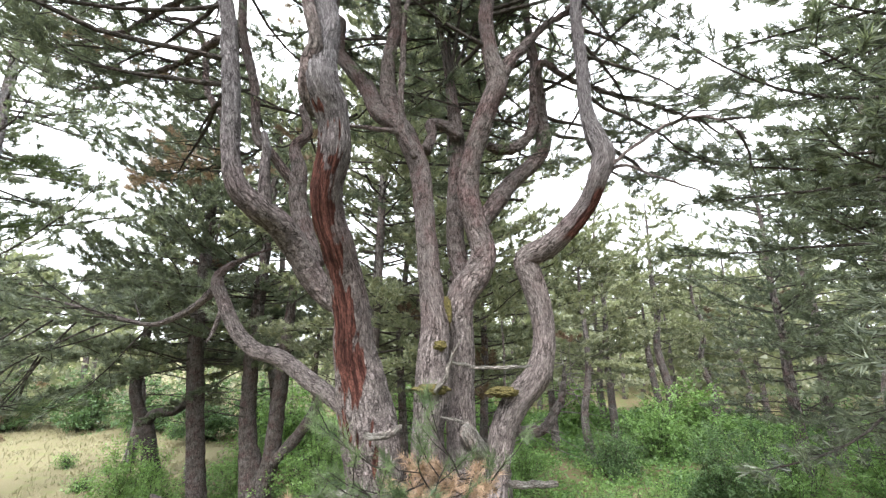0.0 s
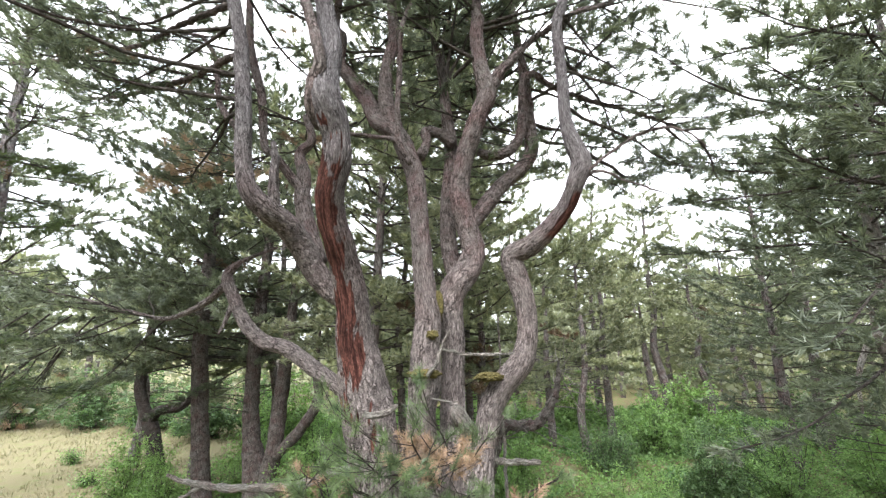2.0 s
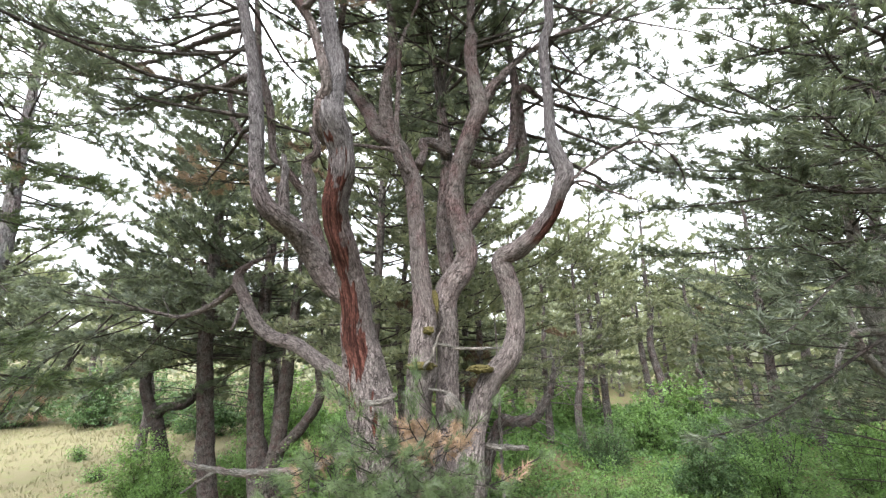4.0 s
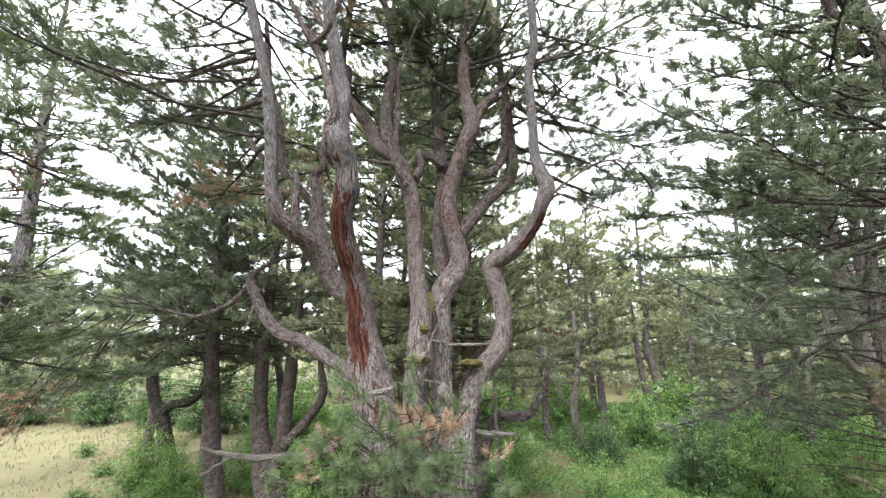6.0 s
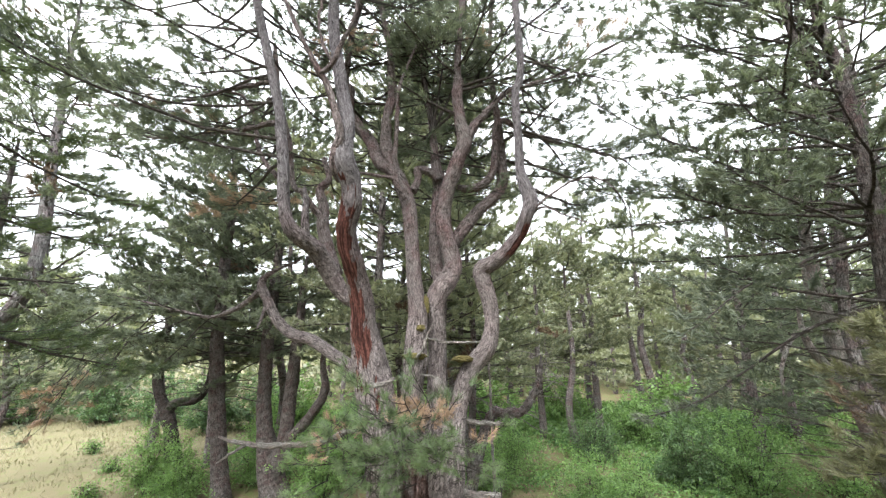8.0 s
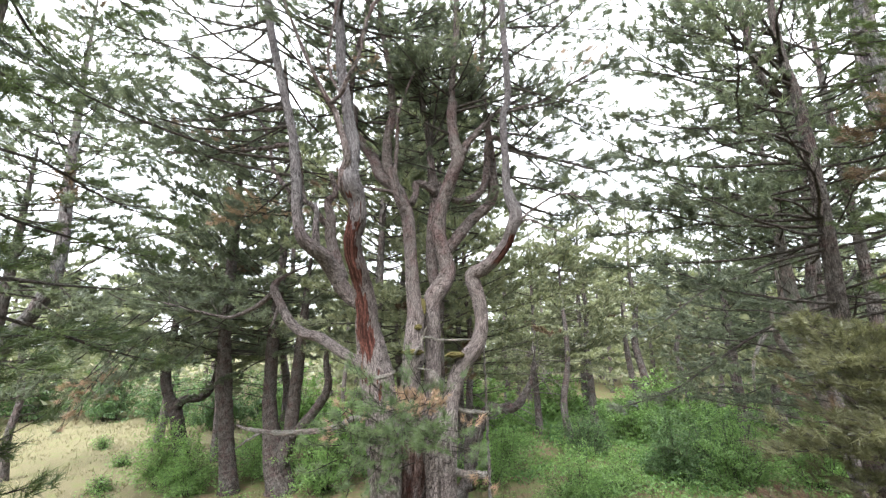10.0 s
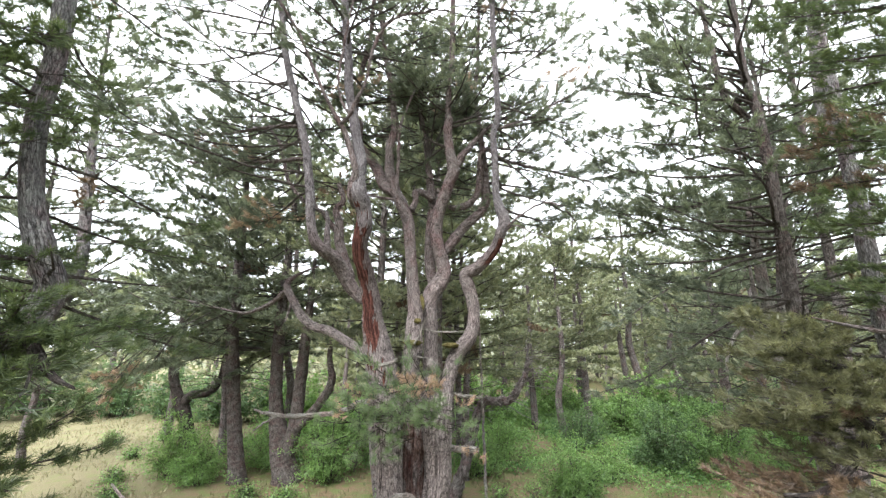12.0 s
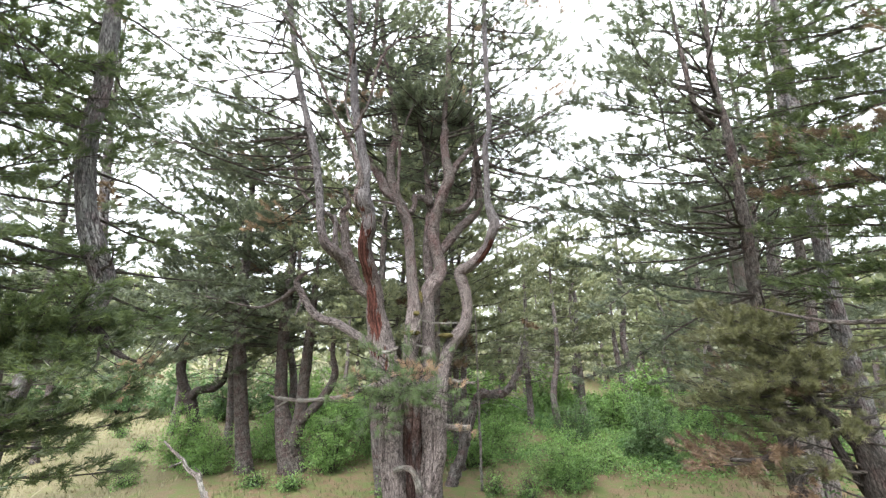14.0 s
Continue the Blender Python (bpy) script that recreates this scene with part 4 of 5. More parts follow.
def pine(label, trunk, crown_from, reach, count, lod, seed, extra=(), needles=None, sector=None, tint=0.45, brown=0.012, gap=0.13, bark=None, rough=0.012, group="pines in the stand", dead=8, flat=-0.02, fringe=(), leafy=0.30, limb_bark=None, full=1.7):
    """A pine: trunk curve (x, y, z, radius) from foot to tip, side stems, whorls of boughs above crown_from. sector: (middle, half width) of the boughs' compass, degrees."""
    foot = Vector((trunk[0][0], trunk[0][1], rise(trunk[0][0], trunk[0][1])))
    tree = thing("pine_tree", foot, label, "pine tree", group)
    bark = bark or BARK_FAR
    r0 = trunk[0][3]
    stem = [(trunk[0][0], trunk[0][1], foot.z - 0.15, r0 * 1.45), (trunk[0][0], trunk[0][1], foot.z + 0.12, r0 * 1.15)] + list(trunk[1:])
    mesh_part("trunk", stem_mesh("trunk", foot, stem, max(12, int(r0 * 90)), 0.07 if foot.y < 8 else 0.14, rough, seed * 1.7), bark, tree)
    g = Growth(seed)
    g.plain = lod in (MID, FAR)
    rng = g.rng
    for pts in extra:
        mesh_part("limb", stem_mesh("limb", foot, pts, max(8, int(pts[0][3] * 90)), 0.07, rough * 0.8, seed * 0.9), limb_bark or bark, tree)
    path = rounded(stem, 0.1)
    top, low = path[-1, 2], crown_from
    heights = low + (top - low) * np.sort(rng.random(count)) ** 0.92
    turn = rng.uniform(0, 360)
    for i, z in enumerate(heights):
        j = int(np.argmin(np.abs(path[:, 2] - z)))
        f = (z - low) / max(top - low, 0.1)
        turn += 137.5 + rng.normal(0, 25)
        a = turn % 360
        if sector:
            a = sector[0] + (a - 180) / 180 * sector[1]
        a = radians(a)
        long = reach * (1.0 - 0.85 * f ** 2.6) * rng.uniform(0.65, 1.15) + 0.45
        d = np.array((math.sin(a), math.cos(a), flat + 0.35 * f + rng.normal(0, 0.12)))
        g.bough(path[j, :3], d, long, max(0.012, min(0.017 if lod is CLOSE else 0.026, path[j, 3] * 0.4)), 0.06 + 0.12 * f, leafy, gap, 1.0, brown, np.clip(tint + rng.normal(0, 0.1), 0, 1), full=full)
    for (x, y, z), d, long, *withered in fringe:
        g.bough((x, y, z), d, long, 0.022, 0.05, 0.15, 0.08, tint=tint, brown=withered[0] if withered else brown, full=2.2)
    for i in range(dead):
        z = rng.uniform(max(2.0, crown_from * 0.6), crown_from + 0.8)
        j = int(np.argmin(np.abs(path[:, 2] - z)))
        a = rng.uniform(0, 2 * np.pi)
        g.bough(path[j, :3], (math.sin(a), math.cos(a), rng.uniform(-0.1, 0.4)), rng.uniform(0.6, reach * 0.7), 0.02, -0.05, 0.3, 0.3, bare=True, wave=0.2)
    mesh_part("branching", g.wood_mesh("branching", foot), TWIG, tree, "thin dark branches and twigs", "stuff")
    mesh_part("crown", g.needle_mesh("crown", foot, lod), needles or (NEEDLE_GREEN if lod is CLOSE else NEEDLE), tree, "tufts of grey-green needles", "stuff")
    if g.brown:
        mesh_part("withered_needles", g.needle_mesh("withered_needles", foot, lod, True), NEEDLE_RUST, tree, "rust-brown withered needles", "stuff")
    return tree


def straight(x, y, top, r, lean=(0.0, 0.0), sway=0.12, seed=0):
    """A nearly straight trunk with a gentle sway."""
    rng = np.random.default_rng(seed)
    out = []
    for k in range(7):
        f = k / 6
        out.append((x + lean[0] * f * top + rng.normal(0, sway) * (0 < k), y + lean[1] * f * top + rng.normal(0, sway) * (0 < k), f * top, r * (1 - 0.9 * f ** 1.3)))
    return out


# left of the old tree, across the clearing
pine("tall straight-stemmed pine with a dense layered crown",
     [(-6.6, 12.4, 0, 0.27), (-6.8, 12.4, 1.4, 0.235), (-7.1, 12.4, 3.7, 0.225), (-7.25, 12.4, 5.4, 0.2), (-7.3, 12.5, 9.0, 0.14), (-7.4, 12.5, 14.0, 0.03)], 4.0, 3.6, 112, MID, 11, tint=0.5, dead=16, brown=0.0, bark=BARK_BROWN, rough=0.025, full=2.6)
pine("twin-stemmed dark pine with a curved side limb",
     [(-4.95, 12.4, 0, 0.40), (-5.2, 12.4, 1.0, 0.36), (-5.49, 12.4, 2.55, 0.225), (-5.56, 12.4, 4.54, 0.2), (-5.5, 12.5, 7.1, 0.15), (-5.3, 12.6, 13.0, 0.03)], 4.2, 3.7, 82, MID, 12,
     [[(-5.08, 12.4, 0.6, 0.3), (-4.75, 12.3, 1.79, 0.22), (-4.65, 12.3, 3.33, 0.2), (-4.5, 12.2, 5.1, 0.16), (-4.3, 12.0, 7.5, 0.05)],
      [(-4.66, 12.25, 1.7, 0.16), (-3.95, 12.1, 2.45, 0.15), (-3.5, 12.0, 3.23, 0.13), (-3.6, 12.0, 4.1, 0.09), (-3.5, 11.9, 5.2, 0.03)]], bark=BARK_BROWN, rough=0.03, dead=14, full=2.6)
pine("crooked pine whose fork bends up like a bowl",
     [(-10.8, 16.7, 0, 0.3), (-10.95, 16.7, 0.92, 0.27), (-11.2, 16.7, 1.77, 0.26), (-11.55, 16.7, 2.39, 0.22), (-11.85, 16.7, 3.27, 0.2), (-11.8, 16.7, 4.2, 0.18), (-11.6, 16.6, 6.5, 0.12), (-11.5, 16.6, 9.5, 0.03)], 4.2, 3.2, 34, FAR, 13,
     [[(-11.3, 16.7, 1.9, 0.2), (-10.9, 16.6, 2.36, 0.18), (-10.15, 16.6, 2.46, 0.15), (-9.7, 16.6, 2.95, 0.12), (-9.6, 16.6, 4.2, 0.05)]], bark=BARK_DARK_SHADED, rough=0.025)
for k, (x, y, h, r, reach, n) in enumerate([(-9.0, 16.0, 11.5, 0.16, 2.9, 64), (-0.6, 12.5, 15.0, 0.17, 3.6, 78), (-7.3, 18.5, 15.0, 0.2, 4.0, 50), (-1.2, 13.6, 15.5, 0.14, 3.4, 62),
                                             (-13.3, 19.0, 8.2, 0.2, 2.4, 32), (0.6, 18.5, 14.5, 0.22, 3.6, 44), (5.2, 21.0, 11.5, 0.18, 3.0, 40), (-1.5, 10.2, 14.6, 0.17, 3.4, 84), (0.15, 9.4, 14.6, 0.16, 3.2, 84), (-15.4, 14.0, 8.4, 0.14, 2.2, 34), (1.0, 12.6, 14.0, 0.13, 3.0, 50), (0.9, 14.5, 14.5, 0.14, 3.2, 46)]):
    # needles in the paler copy, which brightens these crowns
    pine("dark pine of the stand with a dense ragged crown", straight(x, y, h, r, seed=40 + k), ((3.4 if x < 0.5 else 2.1) + (k % 3) * 0.5) if y > 11 else 4.4, reach, n, MID if y < 15 else FAR, 20 + k, tint=0.5, dead=14, needles=NEEDLE_HAZED, full=2.4 if y < 13 else 1.7)
pine("sparse pine with a thin open crown at the meadow's edge", [(-11.3, 8.0, 0, 0.19), (-10.9, 8.0, 2.5, 0.18), (-10.1, 7.9, 4.6, 0.165), (-9.35, 7.75, 5.5, 0.16), (-9.05, 7.75, 6.6, 0.15), (-9.55, 8.1, 8.8, 0.13), (-10.2, 8.6, 11.9, 0.08), (-10.6, 8.9, 15.5, 0.02)], 5.4, 2.7, 90, MID, 31, gap=0.15, tint=0.6, leafy=0.3, bark=BARK_GREY, brown=0.04,
     fringe=[((-9.3, 7.7, 5.6), (0.8, -0.4, -0.35), 2.6), ((-9.1, 7.7, 6.1), (0.8, -0.55, -0.3), 2.8), ((-9.9, 7.8, 4.9), (0.85, -0.3, -0.2), 2.6), ((-9.1, 7.7, 6.4), (0.7, -0.6, -0.3), 2.6)])

# centre and right, in the distance
def leaning_snag():
    """A bent dead trunk whose end sweeps up, with broken twigs, and a thin dead pole beside it."""
    foot = Vector((0.6, 11.0, rise(0.6, 11.0)))
    ob = thing("dead_pine", foot, "bent grey dead pine with an upswept broken end", "dead tree")
    stem = [(0.55, 11.0, foot.z - 0.1, 0.22), (0.86, 11.05, 0.6, 0.17), (1.08, 10.95, 1.3, 0.155), (1.38, 11.0, 2.3, 0.14), (1.62, 10.95, 2.68, 0.135), (1.95, 10.9, 2.66, 0.125), (2.38, 10.8, 2.74, 0.12), (2.72, 10.8, 3.15, 0.10), (2.93, 10.8, 3.6, 0.075), (2.98, 10.8, 4.0, 0.045), (2.99, 10.8, 4.25, 0.015)]
    mesh_part("trunk", stem_mesh("trunk", foot, stem, 24, 0.04, 0.03, 3.3, None, 0.035), BARK_FAR, ob)
    g = Growth(33)
    for i in range(44):
        j = g.rng.integers(3, len(stem))
        g.bough(stem[j][:3], (g.rng.normal(0.4, 0.8), g.rng.normal(0, 0.6), g.rng.normal(0.2, 0.5)), g.rng.uniform(0.5, 1.6), 0.018, -0.1, 0.2, 0.25, bare=True, wave=0.25)
    mesh_part("twig_work", g.wood_mesh("twig_work", foot), DEAD, ob, "broken grey twigs", "stuff")
    pole = thing("dead_sapling", (1.52, 10.6, rise(1.52, 10.6)), "thin pale dead pole standing upright", "dead tree")
    mesh_part("stem", stem_mesh("stem", pole.location, [(1.52, 10.6, -0.1, 0.045), (1.5, 10.6, 2.0, 0.04), (1.48, 10.6, 4.0, 0.032), (1.46, 10.6, 5.6, 0.02)], 9, 0.1, 0.004, 1.0, None, 0.03), DEAD, pole)


leaning_snag()
pine("pine forked low on two thick grey stems", [(-11.9, 8.5, 0, 0.3), (-11.8, 8.5, 1.2, 0.26), (-11.55, 8.5, 2.2, 0.24), (-11.2, 8.5, 3.3, 0.2), (-11.0, 8.5, 6.0, 0.13), (-11.0, 8.5, 10.0, 0.03)], 3.2, 2.8, 40, MID, 34,
     [[(-12.0, 8.5, 0.5, 0.2), (-12.1, 8.5, 2.0, 0.17), (-11.95, 8.5, 3.4, 0.14), (-12.1, 8.5, 6.5, 0.05)]], gap=0.16)
for k, (x, y, h, r, reach, n) in enumerate([(12.2, 24.0, 13.4, 0.25, 3.0, 58), (15.2, 25.0, 11.2, 0.2, 3.2, 42), (8.6, 22.5, 13.2, 0.2, 3.2, 56), (6.2, 19.0, 10.2, 0.18, 2.8, 40), (9.8, 27.0, 13.0, 0.22, 3.4, 36), (18.5, 27.0, 11.5, 0.2, 3.4, 36), (4.2, 25.0, 13.0, 0.22, 3.6, 36)]):
    pine("pale olive-green pine in the distance, haze in its colour", straight(x, y, h, r, seed=60 + k), 4.2 if k == 0 else 3.3, reach, n, FAR, 50 + k, needles=NEEDLE_HAZED, tint=0.6,
         extra=[[(x - 0.05, y, 0.3, 0.22), (x - 0.45, y, 1.5, 0.19), (x - 0.75, y, 4.0, 0.16), (x - 0.8, y, 7.0, 0.05)]] if k == 0 else ())

# the group of pines on the right
pine("slender pine with a forked top and flat boughs",
     [(6.4, 4.1, 0, 0.15), (6.0, 3.9, 2.4, 0.13), (5.65, 3.55, 4.6, 0.105), (5.52, 3.35, 5.8, 0.095), (5.46, 3.25, 6.9, 0.085), (5.4, 3.2, 7.9, 0.075), (5.4, 3.3, 8.9, 0.06), (5.5, 3.3, 11.0, 0.02)], 4.6, 3.1, 44, NEAR, 71,
     [[(5.33, 3.3, 7.9, 0.055), (4.99, 3.2, 8.13, 0.055), (4.86, 3.15, 8.43, 0.05), (4.78, 3.1, 9.03, 0.046), (4.7, 3.1, 10.5, 0.02)]], sector=(-92, 45), brown=0.0, leafy=0.60, gap=0.125, dead=20, tint=0.4, flat=-0.14, bark=BARK_BROWN)
pine("thick forked pine with a pale scarred trunk",
     [(7.3, 3.7, 0, 0.19), (7.0, 3.5, 2.5, 0.165), (6.69, 3.3, 4.7, 0.12), (6.61, 3.2, 5.7, 0.115), (6.55, 3.1, 6.5, 0.11), (6.50, 3.05, 7.2, 0.095), (6.48, 3.0, 7.9, 0.085), (6.5, 3.0, 8.8, 0.075), (6.6, 3.0, 12.0, 0.02)], 4.4, 2.8, 34, NEAR, 72,
     [[(6.5, 3.05, 7.3, 0.1), (6.45, 3.2, 7.9, 0.08), (6.67, 3.3, 9.2, 0.08), (6.98, 3.4, 10.8, 0.05), (7.0, 3.4, 12.0, 0.02)]], brown=0.0, sector=(10, 75), leafy=0.55, dead=18, flat=-0.10, bark=BARK_GREY)
for k, (x, y, h, r, reach, n, lean) in enumerate([(7.55, 6.0, 14.0, 0.12, 2.5, 32, (0.03, 0)), (8.5, 6.2, 15.0, 0.14, 2.5, 30, (0.05, 0)), (10.5, 9.0, 12.0, 0.2, 3.2, 38, (0, 0)), (13.5, 12.5, 12.5, 0.2, 3.6, 52, (0, 0)), (15.0, 17.0, 12.0, 0.2, 3.4, 52, (0, 0)), (11.3, 14.2, 11.0, 0.19, 2.9, 66, (0, 0))]):
    pine("dark pine in the thick stand", straight(x, y, h, r, lean, 0.08, 80 + k), 5.6 if k < 2 else 2.0, reach, n + 6, MID, 80 + k, tint=0.5, dead=14)
pine("grey bare-limbed pine in the shade",
     [(8.95, 7.1, 0, 0.2), (8.6, 7.1, 2.2, 0.175), (8.36, 7.1, 3.15, 0.16), (8.16, 7.1, 4.2, 0.15), (8.05, 7.1, 5.2, 0.14), (8.0, 7.1, 6.2, 0.12), (8.1, 7.2, 9.5, 0.03)], 5.4, 2.6, 26, MID, 91,
     [[(8.14, 7.1, 4.72, 0.09), (7.75, 6.9, 4.82, 0.08), (7.55, 6.8, 5.2, 0.066), (7.45, 6.7, 6.2, 0.02)], [(8.14, 7.1, 4.0, 0.09), (7.75, 6.9, 4.02, 0.08), (7.38, 6.75, 4.3, 0.075), (7.2, 6.7, 4.65, 0.06), (7.1, 6.6, 5.3, 0.02)], [(8.05, 7.0, 4.7, 0.06), (7.4, 6.7, 4.76, 0.05), (6.75, 6.4, 4.62, 0.045), (6.35, 6.3, 4.1, 0.035), (6.2, 6.2, 3.6, 0.015)]], dead=22, bark=DEAD, limb_bark=DEAD)
pine("low leaning pine with drooping boughs near the path",
     [(5.75, 1.7, 0, 0.23), (5.65, 1.8, 1.5, 0.21), (5.52, 1.9, 2.33, 0.19), (5.48, 2.0, 2.91, 0.14), (5.32, 2.1, 3.18, 0.075), (5.01, 2.15, 3.48, 0.055), (4.88, 2.2, 3.7, 0.04), (4.7, 2.25, 3.95, 0.03)], 3.0, 1.3, 10, CLOSE, 95,
     [[(5.5, 2.0, 2.2, 0.06), (5.3, 2.2, 2.93, 0.05), (5.2, 2.2, 3.26, 0.04), (5.0, 2.3, 3.6, 0.03)], [(5.1, 2.12, 3.42, 0.05), (4.92, 2.1, 3.28, 0.04), (4.46, 1.9, 3.04, 0.035), (3.99, 1.7, 2.92, 0.03), (3.57, 1.6, 2.94, 0.02)]], sector=(60, 80), dead=16, brown=0.04, tint=0.5, bark=BARK_DARK_SHADED, needles=NEEDLE_OLIVE,
     fringe=[((5.5, 2.2, 4.0), (-1.0, -0.1, 0.06), 1.9), ((5.6, 2.4, 3.6), (-1.0, -0.15, 0.0), 2.1), ((5.5, 2.2, 3.9), (-0.9, -0.35, 0.12), 1.8), ((5.7, 2.6, 4.2), (-0.95, 0.1, 0.05), 1.8), ((5.4, 2.3, 3.3), (-0.95, -0.3, 0.06), 2.0),
             ((5.2, 2.4, 4.4), (-0.7, -0.4, 0.1), 1.2), ((5.6, 2.5, 3.0), (-0.9, -0.1, 0.0), 1.5), ((5.5, 1.95, 2.7), (-0.95, 0.15, -0.05), 1.7), ((5.5, 2.3, 2.6), (-0.95, 0.3, 0.0), 1.7)]
     + [((5.9 - 0.05 * i, 2.1 + 0.1 * (i % 4), 3.15 + 0.115 * i), (-1.0, -0.25 + 0.09 * (i % 5), 0.02), 1.5 + 0.22 * (i % 4)) for i in range(13)]
     + [((4.9, 2.1, 2.95), (-1.0, -0.08, -0.06), 1.7, 1.0), ((4.9, 2.2, 2.85), (-1.0, 0.12, -0.05), 1.5, 1.0), ((5.0, 2.0, 2.8), (-1.0, -0.2, -0.06), 1.6, 1.0)])
pine("pine beside the path with low green boughs", straight(6.6, 0.5, 11.0, 0.17, (0, 0), 0.1, 17), 4.6, 2.2, 18, CLOSE, 98, [[(6.6, 0.55, 4.5, 0.05), (6.2, 1.2, 4.42, 0.042), (5.78, 1.7, 4.44, 0.034), (5.08, 1.6, 4.43, 0.027), (4.53, 1.5, 4.5, 0.02), (4.05, 1.45, 4.6, 0.008)]], sector=(-60, 60), tint=0.5, brown=0.1,
     fringe=[((6.5, 0.6, z + 0.15), (-0.68, 0.68, 0.02 - q), 2.1) for z, q in ((5.0, 0.05), (5.5, 0.0), (6.0, 0.05), (6.5, 0.0), (7.0, 0.05), (7.6, 0.0), (8.1, 0.0), (8.7, 0.05))] + [((6.4, 0.9, z), (-0.8, 0.5, q), 2.0) for z, q in ((4.8, 0.05), (5.1, 0.0), (5.4, 0.0), (5.7, 0.1), (6.1, 0.0), (6.4, 0.0), (6.8, 0.1), (7.2, 0.0), (7.5, -0.05), (7.9, 0.0), (8.2, 0.1), (8.6, 0.0), (9.0, 0.0))])
pine("dense green pine beside the path", straight(-5.7, -0.4, 10.5, 0.17, (0, 0), 0.1, 18), 3.0, 2.5, 14, CLOSE, 99, sector=(80, 75), tint=0.5,
     fringe=[((-5.6, -0.3, z + 0.17), (0.9, 0.12 - q, 0.02), 2.7) for z, q in ((5.0, 0.05), (5.5, 0.0), (6.0, -0.1), (6.4, 0.05), (6.8, -0.05), (7.2, 0.1), (7.6, 0.0), (8.0, -0.1), (8.4, 0.05))] + [((-5.6, -0.3, z), (0.9, 0.22 + q, 0.04), 2.8) for z, q in ((4.9, 0.05), (5.25, 0.0), (5.6, 0.1), (5.95, -0.05), (6.3, 0.1), (6.65, 0.0), (7.0, 0.08), (7.4, -0.05), (7.8, 0.05), (8.2, 0.0))])

# the leaning pine on the near left
pine("leaning pine with a kinked trunk near the path",
     [(-5.4, 0.6, 0, 0.22), (-5.3, 0.6, 1.8, 0.19), (-4.95, 0.62, 3.3, 0.17), (-4.4, 0.66, 4.0, 0.15), (-3.9, 0.7, 4.2, 0.13), (-3.56, 0.78, 4.2, 0.125), (-3.37, 0.85, 4.42, 0.125), (-3.28, 0.95, 4.7, 0.125), (-3.27, 1.0, 4.93, 0.122), (-3.33, 0.9, 5.27, 0.115), (-3.44, 0.85, 5.63, 0.1),
      (-3.53, 0.83, 6.15, 0.094), (-3.57, 0.83, 6.66, 0.09), (-3.53, 0.83, 7.2, 0.09), (-3.58, 0.83, 8.38, 0.085), (-3.7, 0.9, 11.0, 0.02)], 4.3, 2.2, 50, CLOSE, 97, [[(-3.36, 1.1, 4.65, 0.06), (-3.13, 0.7, 4.53, 0.05), (-2.73, 0.45, 4.33, 0.041), (-2.46, 0.3, 4.18, 0.025), (-2.21, 0.2, 4.11, 0.01)],
     [(-4.6, 0.62, 3.75, 0.06), (-4.3, 0.3, 3.8, 0.04), (-3.9, 0.1, 3.9, 0.015)]], sector=(-90, 110), gap=0.10, dead=6, bark=BARK_GREY, limb_bark=BARK_DARK_SHADED,
     fringe=[((-3.9, 0.75, 4.3), (0.75, -0.55, 0.16), 1.3), ((-3.5, 0.85, 4.4), (0.75, -0.5, 0.10), 1.2), ((-3.4, 0.9, 4.45), (0.9, -0.3, 0.0), 1.3), ((-4.2, 0.7, 4.15), (0.8, -0.45, 0.22), 1.5), ((-3.7, 0.8, 4.3), (0.85, -0.4, -0.12), 1.5), ((-4.4, 0.66, 4.0), (0.7, -0.6, 0.25), 1.4),
             ((-3.5, 0.9, 4.3), (0.4, -0.9, 0.1), 1.1), ((-3.9, 0.7, 4.2), (0.4, -0.9, 0.2), 1.1), ((-4.2, 0.7, 4.1), (0.2, -1.0, -0.1), 1.0), ((-3.4, 0.9, 4.4), (0.9, -0.6, -0.1), 1.1), ((-4.0, 0.7, 4.1), (0.5, -0.8, -0.5), 1.3), ((-4.3, 0.66, 4.0), (0.5, -0.7, -0.6), 1.5), ((-2.8, 0.45, 4.35), (0.6, -0.5, -0.3), 0.7), ((-4.6, 0.65, 3.8), (0.6, -0.6, -0.3), 1.4),
             ((-3.9, 0.7, 4.15), (0.5, -0.5, 0.25), 1.0), ((-3.6, 0.75, 4.2), (0.3, -0.7, 0.2), 0.9), ((-3.5, 0.8, 4.3), (0.7, -0.5, 0.15), 1.0), ((-4.2, 0.66, 4.05), (0.6, -0.5, 0.2), 1.2), ((-3.6, 0.75, 4.2), (0.5, -0.6, -0.1), 1.0), ((-4.4, 0.66, 4.0), (0.7, -0.4, 0.1), 1.4),
             ((-4.75, 0.6, 3.8), (0.95, -0.15, -0.12), 2.0), ((-4.8, 0.6, 3.6), (0.95, -0.1, -0.12), 2.3), ((-4.9, 0.6, 3.4), (0.95, -0.1, -0.08), 2.5), ((-4.9, 0.6, 3.1), (0.9, -0.2, -0.05), 2.4), ((-4.95, 0.6, 3.6), (0.9, -0.2, -0.25), 2.4), ((-5.0, 0.6, 3.2), (0.9, 0.05, -0.08), 2.5)])

